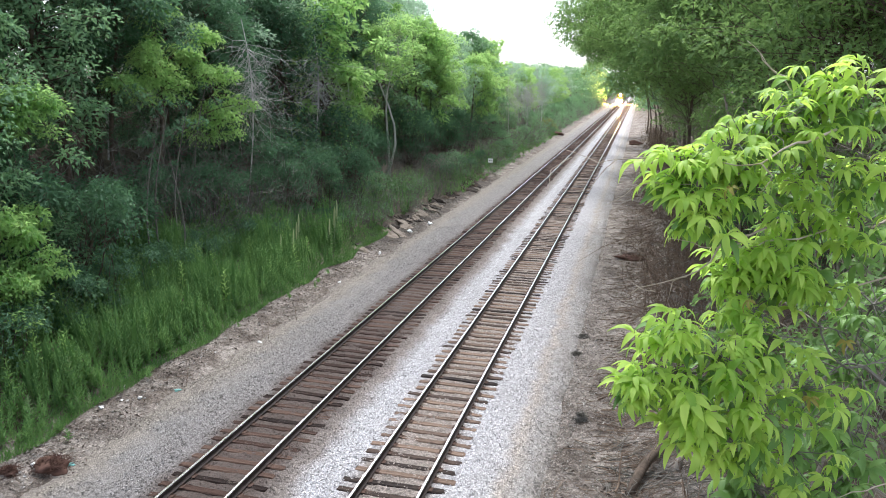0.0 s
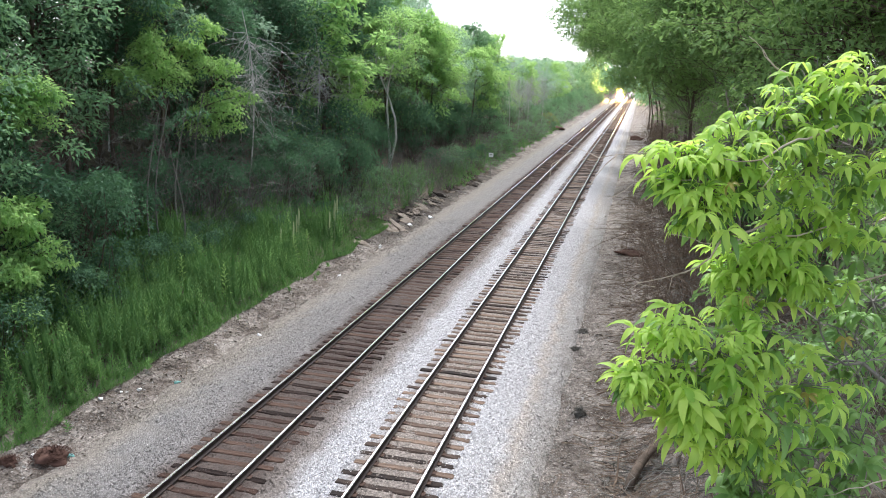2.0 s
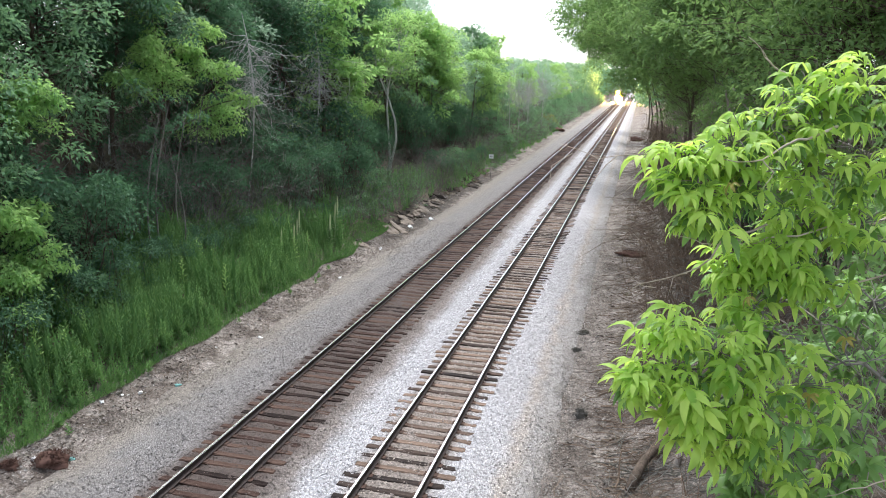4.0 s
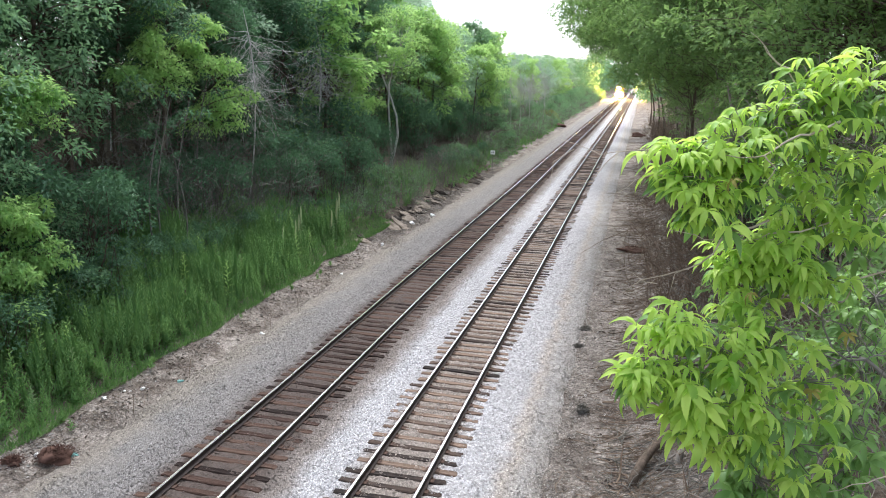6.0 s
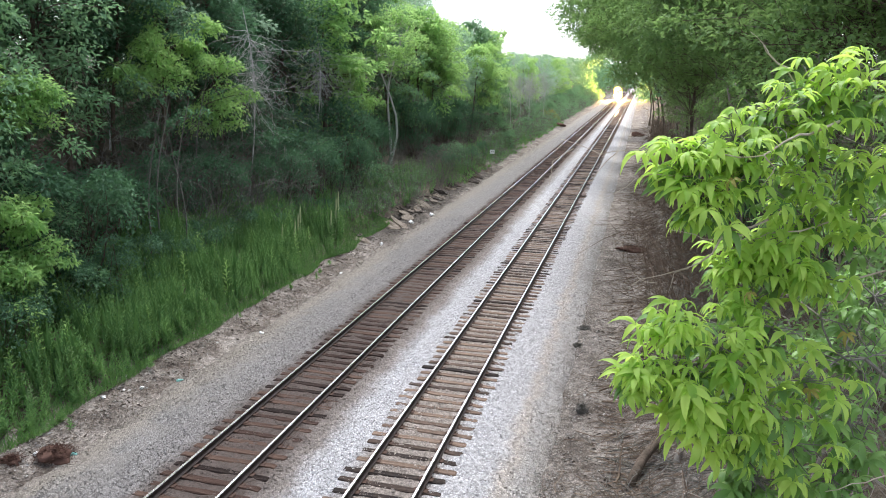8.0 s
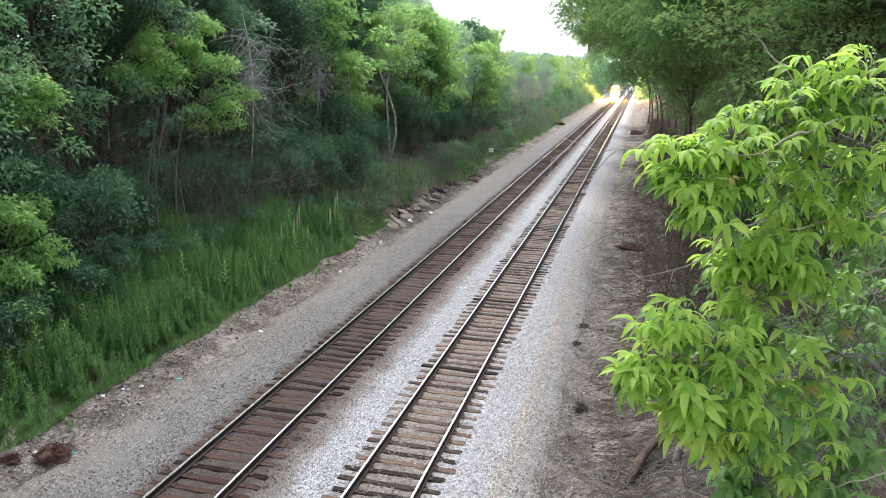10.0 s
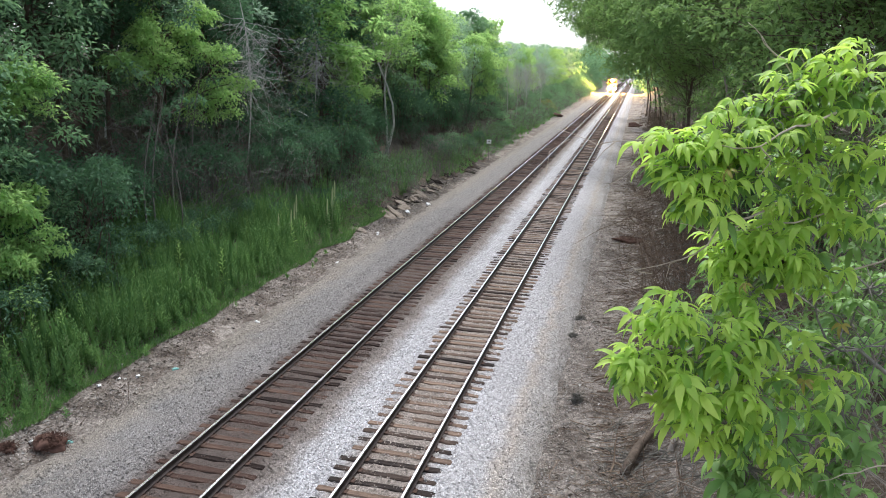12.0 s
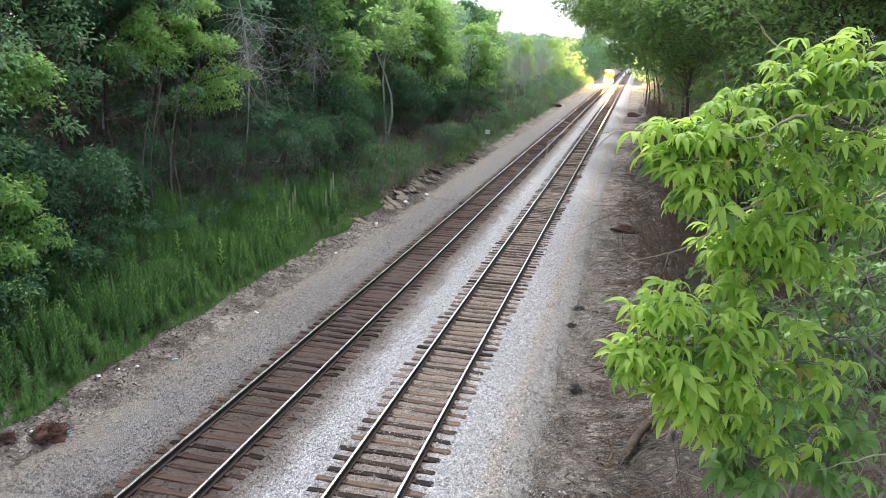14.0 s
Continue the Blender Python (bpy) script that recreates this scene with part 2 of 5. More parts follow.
# ---- mesh helpers ----
class Build:
    """Gathers vertices and faces for one mesh."""

    def __init__(self):
        self.v, self.f, self.mi, self.n = [], [], [], 0

    def add(self, verts, faces, mi=0):
        verts = np.asarray(verts, float).reshape(-1, 3)
        self.v.append(verts)
        self.f += [tuple(i + self.n for i in f) for f in faces]
        self.mi += [mi] * len(faces)
        self.n += len(verts)

    def box(self, lo, hi, mi=0, bevel=0.0):
        (a, b, c), (d, e, f) = lo, hi
        if not bevel:
            self.add([(a, b, c), (d, b, c), (d, e, c), (a, e, c), (a, b, f), (d, b, f), (d, e, f), (a, e, f)],
                     [(0, 3, 2, 1), (4, 5, 6, 7), (0, 1, 5, 4), (1, 2, 6, 5), (2, 3, 7, 6), (3, 0, 4, 7)], mi)
            return
        w = bevel
        ring = [(a, b), (d, b), (d, e), (a, e)]
        inn = [(a + w, b + w), (d - w, b + w), (d - w, e - w), (a + w, e - w)]
        vs = [(*p, c) for p in inn] + [(*p, c + w) for p in ring] + [(*p, f - w) for p in ring] + [(*p, f) for p in inn]
        fs = [(3, 2, 1, 0), (12, 13, 14, 15)]
        for r in range(3):
            for i in range(4):
                j = (i + 1) % 4
                fs.append((r * 4 + i, r * 4 + j, r * 4 + 4 + j, r * 4 + 4 + i))
        self.add(vs, fs, mi)

    def tube(self, pts, radii, sides=6, mi=0):
        pts = [Vector(p) for p in pts]
        n, vs, fs = len(pts), [], []
        for i, p in enumerate(pts):
            d = (pts[min(i + 1, n - 1)] - pts[max(i - 1, 0)]).normalized()
            u = d.orthogonal().normalized() if i == 0 else (u - d * u.dot(d)).normalized()
            w = d.cross(u)
            for s in range(sides):
                a = 2 * math.pi * s / sides
                vs.append(p + (u * math.cos(a) + w * math.sin(a)) * radii[i])
        for i in range(n - 1):
            for s in range(sides):
                t = (s + 1) % sides
                fs.append((i * sides + s, i * sides + t, i * sides + sides + t, i * sides + sides + s))
        if sides > 4:
            fs += [tuple(range(sides))[::-1], tuple(range((n - 1) * sides, n * sides))]
        self.add([tuple(v) for v in vs], fs, mi)

    def leaves(self, c, axis, up, length, width, fold=0.25, mi=0):
        """Many pointed leaves at once, each two triangles folded along the midrib."""
        c, axis, up = (np.asarray(k, float) for k in (c, axis, up))
        axis = axis / (np.linalg.norm(axis, axis=1, keepdims=True) + 1e-9)
        side = np.cross(axis, up)
        side /= np.linalg.norm(side, axis=1, keepdims=True) + 1e-9
        nor = np.cross(side, axis)
        length, width = np.broadcast_to(length, len(c))[:, None], np.broadcast_to(width, len(c))[:, None]
        mid = c + axis * length * 0.45 + nor * width * fold
        quad = np.stack([c, mid + side * width * 0.5, c + axis * length - nor * length * 0.12, mid - side * width * 0.5], 1)
        k = len(c)
        self.v.append(quad.reshape(-1, 3))
        base = self.n + 4 * np.arange(k)
        tri = np.stack([base, base + 1, base + 2, base, base + 2, base + 3], 1).reshape(-1, 3)
        self.f += [tuple(t) for t in tri.tolist()]
        self.mi += [mi] * (2 * k)
        self.n += 4 * k

    def mesh(self, name, mats, smooth=False):
        me = bpy.data.meshes.new(name)
        me.from_pydata(np.concatenate(self.v).tolist(), [], self.f)
        for m in mats if isinstance(mats, (list, tuple)) else [mats]:
            me.materials.append(m)
        if any(self.mi):
            me.polygons.foreach_set("material_index", self.mi)
        if smooth:
            me.polygons.foreach_set("use_smooth", [True] * len(me.polygons))
        me.update()
        return me


def part(name, b, mats, parent=None, label="", smooth=False):
    ob = new(name, b.mesh(name, mats, smooth) if isinstance(b, Build) else b)
    if parent:
        ob.parent = parent
    return tagged(ob, label)


def thing(name, label, category, group="", at=(0, 0, 0)):
    ob = new(name)
    ob.location = at
    return tagged(ob, label, category, group)


def interp(x, table):
    return np.interp(x, [k[0] for k in table], [k[1] for k in table])


PROFILE = [(-3000, 9), (-60, 8.3), (-32, 7.4), (-25, 4.7), (-20.5, 1.9), (-17.2, 0.4), (-15.5, -0.3), (-13.8, -0.5), (-13.0, -0.8), (-2.2, -0.8), (-1.4, -0.5), (0.6, -0.4),
           (3, 0.7), (6, 3.0), (10, 5.7), (15, 7.4), (60, 8.2), (3000, 9)]


def ground_z(x, y):
    z = float(interp(x, PROFILE))
    amp = 0.05 if -15.3 < x < 0.5 else 0.28
    return z + amp * noise.noise((x * 0.45, y * 0.3, 3.1)) + 0.35 * amp * noise.noise((x * 1.7, y * 1.3, 7.7))


CREST = [(-14.0, -0.62), (-12.9, -0.47), (-11.2, -0.28), (-10.6, -0.223), (-7.9, -0.223), (-7.2, -0.28), (-6.5, -0.225), (-6.2, -0.226), (-3.9, -0.226), (-3.6, -0.22), (-2.6, -0.32), (-1.9, -0.46), (-1.2, -0.82)]


def ballast_z(x, y):
    if x > -2.4 or x < -12.6:
        return float(interp(x, CREST)) + 0.09 * noise.noise((x * 0.9, y * 0.6, 0.3)) + 0.06 * noise.noise((x * 3, y * 2.4, 1.3))
    return float(interp(x, CREST)) + 0.025 * noise.noise((x * 1.1, y * 0.8, 0.3)) + 0.03 * noise.noise((x * 4, y * 4, 1.3))


def sheet(xs, ys, height):
    b = Build()
    nx, ny = len(xs), len(ys)
    b.add([(x, y, height(x, y)) for y in ys for x in xs], [(j * nx + i, j * nx + i + 1, j * nx + nx + i + 1, j * nx + nx + i) for j in range(ny - 1) for i in range(nx - 1)])
    return b


# ---- ground ----
GX = np.concatenate([[-3000, -1200, -400, -150, -80, -60, -50, -44], np.arange(-40, 20, 0.6), [22, 26, 32, 40, 60, 90, 150, 400, 1200, 3000]])
GY = np.concatenate([[-600, -200, -80, -40], np.arange(-20, 90, 0.7), np.arange(90, 300, 3), np.arange(300, 700, 12), [760, 900, 1200, 2000, 4000]])
ground = tagged(part("ground", sheet(GX, GY, ground_z), GROUND, None, "", True), "bare brown earth and leaf litter along the railway cutting", "ground", kind="structure")
BX = np.arange(-14.0, -1.15, 0.13)
BY = np.concatenate([np.arange(-30, 10, 2.0), np.arange(10, 50, 0.16), np.arange(50, 110, 0.5), np.arange(110, 700, 5)])
ballast = tagged(part("ballast", sheet(BX, BY, ballast_z), BALLAST, None, "", True), "grey crushed-stone ballast bed beneath both railway tracks", "ballast", kind="structure")


def loose_stones():
    rng = np.random.default_rng(5)
    b = Build()
    octa = np.array([(1, 0, 0), (-1, 0, 0), (0, 1, 0), (0, -1, 0), (0, 0, 1), (0, 0, -1)], float)
    fs = [(0, 2, 4), (2, 1, 4), (1, 3, 4), (3, 0, 4), (2, 0, 5), (1, 2, 5), (3, 1, 5), (0, 3, 5)]
    n = 46000
    ys = 12.5 + 38 * rng.random(n) ** 1.6
    xs = np.where(rng.random(n) < 0.8, rng.uniform(-13.7, -1.75, n), np.where(rng.random(n) < 0.5, -13.4 - 0.9 * np.abs(rng.normal(0, 1, n)), -1.8 + 0.7 * np.abs(rng.normal(0, 1, n))))
    for x, y in zip(xs, ys):
        on_left, on_right = abs(x + 9.24) < 1.3, abs(x + 5.05) < 1.3
        if (on_left and rng.random() < 0.65) or x < -15.4:
            continue
        if x < -11.8 and noise.noise((x * 0.6, y * 0.3, 9.0)) > -0.08 and rng.random() < 0.85:
            continue
        s = rng.uniform(0.014, 0.036)
        q = octa * (rng.uniform(0.6, 1.2, (6, 1)) * s) * (1.2, 1.0, 0.75)
        a = rng.random() * 6.28
        c, d = math.cos(a), math.sin(a)
        q = np.stack([q[:, 0] * c - q[:, 1] * d, q[:, 0] * d + q[:, 1] * c, q[:, 2] + 0.25 * q[:, 0]], 1)
        b.add(q + (x, y, max(ballast_z(x, y) if -14 < x < -1.2 else -9, ground_z(x, y)) + 0.3 * s), fs)
    ob = part("loose_ballast", b, BALLAST)
    tagged(ob, "loose angular grey ballast stones strewn over the bed", "gravel", kind="stuff")


loose_stones()

# ---- tracks ----
GAUGE, PITCH = 0.7525, 0.497


def rail_build():
    half = [(0.0, 0.0), (0.026, 0.0), (0.035, -0.008), (0.036, -0.036), (0.012, -0.05), (0.009, -0.13), (0.02, -0.15), (0.075, -0.168), (0.075, -0.183)]
    loop = half + [(-x, z) for x, z in half[::-1] if x > 0]
    ys = [-30, 10, 20, 30, 45, 70, 110, 180, 300, 500, 700]
    b, k = Build(), len(loop)
    b.add([(x, y, z) for y in ys for x, z in loop], [])
    for j in range(len(ys) - 1):
        for i in range(k):
            i2 = (i + 1) % k
            shiny = i in (0, 1, k - 1, k - 2)
            b.f.append((j * k + i, j * k + k + i, j * k + k + i2, j * k + i2))
            b.mi.append(0 if shiny else 1)
    return b


RAIL_MESH = rail_build().mesh("rail", [RAIL_TOP, RAIL_SIDE])


def tie_mesh(seed):
    """A worn tie: split and hollowed top, rounded broken ends."""
    rng = random.Random(seed)
    b = Build()
    xs = [-1.29, -1.24, -0.95, -0.6, -0.2, 0.25, 0.62, 0.98, 1.24, 1.29]
    vs = []
    for i, x in enumerate(xs):
        end = i in (0, len(xs) - 1)
        w, top = (0.09, -0.022) if end else (0.106, 0.0)
        x += rng.uniform(-0.03, 0.03)
        j = [rng.uniform(-0.012, 0.012) for k in range(6)]
        vs += [(x, -w + j[0], -0.18), (x, -w + j[1], top - 0.02 + j[2] * 0.6), (x, -w * 0.75, top + j[2] * 0.7), (x, w * 0.1, top - 0.006 + j[3] * 0.7),
               (x, w * 0.75, top + j[4] * 0.7), (x, w + j[5], top - 0.02 + j[4] * 0.6), (x, w + j[0], -0.18)]
    fs = [tuple(range(7)), tuple(range(63, 70))[::-1]]
    for i in range(9):
        for k in range(6):
            q = i * 7 + k
            fs.append((q, q + 1, q + 8, q + 7))
    b.add(vs, [f[::-1] for f in fs])
    return b


def railway_track(x, mat, label, seed):
    rng = random.Random(seed)
    track = thing("railway_track", label, "railway track", "parallel railway tracks", (x, 0, 0))
    for s in (-1, 1):
        r = part("rail", RAIL_MESH, None, track, "steel rail with a polished head and rusty web")
        r.location = (s * GAUGE, 0, 0)
    kinds = [tie_mesh(seed * 10 + i).mesh("tie", mat) for i in range(9)]
    far, plates = Build(), Build()
    n = int((430 - 8) / PITCH)
    for y in np.arange(-30, 8, PITCH):
        far.box((-1.29, y - 0.115, -0.37), (1.29, y + 0.115, -0.192))
    for i in range(n):
        y = 8 + (i + 0.35) * PITCH + rng.uniform(-0.03, 0.03)
        turn, dx, dz = rng.uniform(-1.6, 1.6), rng.uniform(-0.07, 0.07), rng.uniform(-0.014, 0.002)
        if i < 290:
            t = part("tie", rng.choice(kinds), None, track)
            t.matrix_basis = pose(dx, y, -0.192 + dz, 0, 0, turn)
        else:
            far.box((-1.29 + dx, y - 0.115, -0.37), (1.29 + dx, y + 0.115, -0.192 + dz))
        if i < 200:
            for s in (-1, 1):
                plates.box((s * GAUGE - 0.17, y - 0.09, -0.196), (s * GAUGE + 0.17, y + 0.09, -0.184))
                for sx in (-0.1, 0.1):
                    plates.box((s * GAUGE + sx - 0.014, y + 0.05, -0.19), (s * GAUGE + sx + 0.014, y + 0.08, -0.15))
    tagged(part("tie_rest", far, mat, track), kind="stuff")
    tagged(part("ironwork", plates, PLATE_RUST, track, "rusty tie plates and spikes"), kind="stuff")
    return track


railway_track(-9.24, TIE_LEFT, "railway track with dusty dark-brown wooden ties sunk in ballast", 3)
railway_track(-5.05, TIE_RIGHT, "railway track with weathered grey-brown ties standing proud of ballast", 4)


# ---- locomotive ----
WHEELS = []
SPEED = 8.2  # metres a second


def locomotive():
    loco = thing("locomotive", "freight locomotive with bright amber headlights coming along the track", "locomotive")
    b = Build()
    b.box((-1.5, 0.6, 1.15), (1.5, 20.5, 1.45), 0, 0.04)
    part("frame", b, STEEL_DARK, loco)
    b = Build()
    b.box((-0.95, 5.0, 1.45), (0.95, 20.2, 4.2), 0, 0.12)
    b.box((-0.7, 12, 4.2), (0.7, 19, 4.5), 0, 0.06)
    part("hood", b, LOCO_DARK, loco)
    b = Build()
    b.box((-1.5, 2.4, 1.45), (1.5, 5.0, 4.25), 0, 0.12)
    b.box((-1.3, 2.5, 4.2), (1.3, 4.9, 4.45), 0, 0.1)
    # cab and nose carry the lamp glow in their colour
    cab = part("cab", b, LOCO_GLOW_YELLOW, loco)
    for s in (-1, 1):
        b = Build()
        b.box((s * 0.75 - 0.5, 2.37, 3.15), (s * 0.75 + 0.5, 2.42, 3.85), 0, 0.01)
        part("windscreen", b, GLASS_DARK, cab)
        b = Build()
        b.box((s * 1.49 - 0.03, 3.0, 3.1), (s * 1.49 + 0.03, 4.5, 3.8), 0, 0.01)
        part("side_window", b, GLASS_DARK, cab)
    b = Build()
    b.box((-0.85, 0.9, 1.45), (0.85, 2.4, 3.0), 0, 0.15)
    part("nose", b, LOCO_GLOW_YELLOW, loco)
    b = Build()
    b.add([(-1.4, 0.3, 0.25), (1.4, 0.3, 0.25), (1.4, 0.7, 1.15), (-1.4, 0.7, 1.15), (-1.4, 0.6, 0.25), (1.4, 0.6, 0.25), (1.4, 0.9, 1.15), (-1.4, 0.9, 1.15)],
          [(0, 1, 2, 3), (7, 6, 5, 4), (0, 4, 5, 1), (3, 2, 6, 7), (0, 3, 7, 4), (1, 5, 6, 2)])
    part("snow_plough", b, STEEL_DARK, loco)
    b = Build()
    b.tube([(0, 0.1, 0.8), (0, 0.7, 0.8)], [0.14, 0.16], 8)
    part("coupler", b, STEEL_DARK, loco)
    for s in (-1, 1):
        b = Build()
        b.tube([(s * 0.17, 2.28, 4.05), (s * 0.17, 2.42, 4.05)], [0.15, 0.15], 12)
        part("headlight", b, LAMP, loco, "lit amber headlight")
        b = Build()
        b.tube([(s * 1.0, 0.52, 1.3), (s * 1.0, 0.68, 1.3)], [0.15, 0.15], 12)
        part("ditch_light", b, LAMP, loco, "lit amber ditch light")
        b = Build()
        b.tube([(s * 1.4, 0.75, 1.4), (s * 1.4, 0.75, 2.5), (s * 1.0, 0.75, 2.5), (s * 0.4, 0.75, 2.4)], [0.025] * 4, 5)
        part("handrail", b, WHITE_PAINT, loco)
    b = Build()
    b.box((-1.3, 8.5, 0.5), (1.3, 13, 1.15), 0, 0.15)
    part("fuel_tank", b, STEEL_DARK, loco)
    for y in (4.0, 17.2):
        b = Build()
        for s in (-1, 1):
            b.box((s * 1.05 - 0.12, y - 2.2, 0.4), (s * 1.05 + 0.12, y + 2.2, 0.85), 0, 0.05)
        truck = part("truck_frame", b, STEEL_DARK, loco)
        for k in (-1.7, 0, 1.7):
            b = Build()
            for s in (-1, 1):
                b.tube([(s * 0.70, 0, 0), (s * 0.84, 0, 0)], [0.53, 0.50], 20)
            b.tube([(-0.7, 0, 0), (0.7, 0, 0)], [0.09, 0.09], 8)
            wheel = part("wheelset", b, STEEL_DARK, truck)
            wheel.location = (0, y + k, 0.53)
            WHEELS.append((wheel, y + k))
    return loco


LOCO = locomotive()


# ---- plants ----
def wiggle(a, b, rng, bend=0.12, n=5):
    a, b = Vector(a), Vector(b)
    d = b - a
    k = Vector(rng.normal(0, 1, 3)) * d.length * bend
    k2 = Vector(rng.normal(0, 1, 3)) * d.length * bend * 0.5
    return [a + d * t + k * math.sin(math.pi * t) + k2 * math.sin(2 * math.pi * t) for t in np.linspace(0, 1, n)]


def clump_leaves(b, rng, centre, radius, count, size, flat=0.6, droop=0.15):
    """A bough's leaves: a shallow dome of small leaves round its centre, open towards the edge."""
    p = rng.normal(0, 1, (count, 3))
    p /= np.linalg.norm(p, axis=1, keepdims=True)
    p[:, 2] = np.where(rng.random(count) < 0.72, np.abs(p[:, 2]), p[:, 2])
    r = radius * rng.random(count)[:, None] ** 0.38
    off = p * r * (1, 1, flat)
    off[:, 2] -= 0.38 * (off[:, 0] ** 2 + off[:, 1] ** 2) / radius
    axis = p * (1, 1, 0.4) + rng.normal(0, 0.5, (count, 3)) - np.array((0, 0, droop + 0.2))
    up = np.array((0, 0, 1.0)) + 0.5 * p + rng.normal(0, 0.35, (count, 3))
    s = size * rng.uniform(0.65, 1.3, count)
    b.leaves(np.asarray(centre) + off, axis, up, s, s * rng.uniform(0.42, 0.6, count))


def tree(name, label, H, base, R, clumps, per, size, leaf, bark, seed, lean=(0, 0), r0=0.16, stems=1, bare=0, group="", top_heavy=1.0, clump_r=0.24):
    """A tree of height H with a crown from height base upwards, R wide."""
    rng = np.random.default_rng(seed)
    root = thing(name, label, "tree", group)
    wood, crown, boughs = Build(), Build(), Build()
    trunks = []
    for s in range(stems):
        spread = 0 if stems == 1 else 0.13 * H
        a = 6.28 * s / stems + rng.random()
        foot = Vector((0.25 * math.cos(a), 0.25 * math.sin(a), -0.5)) if stems > 1 else Vector((0, 0, -0.5))
        tip = Vector((0.45 * lean[0] + spread * math.cos(a), 0.45 * lean[1] + spread * math.sin(a), H * rng.uniform(0.86, 0.97)))
        pts = wiggle(foot, tip, rng, 0.035, 9)
        trunks.append(pts)
        wood.tube(pts, [r0 * (1.25 if i == 0 else 1) * (1 - 0.85 * i / 8) + 0.012 for i in range(9)], 7)
    phase = rng.random(4) * 6.28
    for c in range(clumps):
        u = rng.random() ** 0.75
        z = base + (H - base) * u
        lim = math.sin(math.pi * min(1, 0.13 + 0.80 * u ** top_heavy)) ** 0.6
        a = rng.random() * 6.28
        lim *= 1 + 0.28 * math.sin(2 * a + phase[0] + 4 * u) + 0.16 * math.sin(5 * a + phase[1] - 7 * u)
        d = R * lim * rng.random() ** 0.4
        pts = trunks[rng.integers(len(trunks))]
        k = min(1.0, z / H) * 0.95
        core = Vector((lean[0] * k, lean[1] * k, 0))
        centre = core + Vector((d * math.cos(a), d * math.sin(a), z))
        j = max(4, min(7, int(8 * (z - 0.12 * d) / H)))
        thin = 0.04 if pts[j].z < base + 0.8 and d > 0.5 * R else 0.30 if c % 3 == 0 else 0.12
        boughs.tube(wiggle(pts[j], centre, rng, 0.13, 4), [r0 * thin * (1 - 0.8 * q / 3) * (1.15 - 0.6 * j / 8) + 0.005 for q in range(4)], 3)
        rad = R * clump_r * rng.uniform(0.7, 1.35)
        clump_leaves(crown, rng, centre, rad, int(per * rng.uniform(0.7, 1.3)), size)
        way = Vector(rng.normal(0, 1, 3)) * rad
        boughs.tube(wiggle(pts[j].lerp(centre, 0.7), centre + way, rng, 0.1, 3), [0.012, 0.008, 0.003], 3)
    for q in range(bare):
        k = rng.integers(3 if clumps else 5, 8)
        pts = trunks[rng.integers(len(trunks))]
        start = pts[k].lerp(pts[k - 1], rng.random())
        way = Vector((rng.normal(), rng.normal(), rng.uniform(-1.1, 0.2) if clumps else rng.uniform(-1.7, 0.1))) * R * 0.5
        arm = wiggle(start, start + way, rng, 0.2, 5)
        boughs.tube(arm, [0.014 - 0.0029 * i for i in range(5)], 3)
        for e in (1, 2, 3, 4):
            tip = arm[e] + Vector((rng.normal(0, 0.4), rng.normal(0, 0.4), rng.uniform(-0.9, 0.1)))
            boughs.tube(wiggle(arm[e], tip, rng, 0.15, 3), [0.007, 0.006, 0.004], 3)
    part("trunk", wood, bark, root)
    if boughs.n:
        tagged(part("branchwork", boughs, bark, root), kind="stuff")
    if clumps:
        part("crown", crown, leaf, root)
    return root


def shrub(name, label, H, R, clumps, per, size, leaf, bark, seed, group=""):
    rng = np.random.default_rng(seed)
    root = thing(name, label, "shrub", group)
    wood, crown = Build(), Build()
    for c in range(clumps):
        a, u = rng.random() * 6.28, rng.random() ** 0.7
        d = R * math.sqrt(max(0.05, 1 - 0.75 * u * u)) * rng.random() ** 0.5
        centre = Vector((d * math.cos(a), d * math.sin(a), H * (0.12 + 0.85 * u)))
        wood.tube(wiggle((0.2 * math.cos(a), 0.2 * math.sin(a), -0.3), centre, rng, 0.1, 5), [0.026, 0.02, 0.015, 0.01, 0.005], 4)
        clump_leaves(crown, rng, centre, R * 0.36 * rng.uniform(0.7, 1.3), int(per * rng.uniform(0.7, 1.3)), size, 0.75)
    part("stem", wood, bark, root)
    part("foliage", crown, leaf, root)
    return root


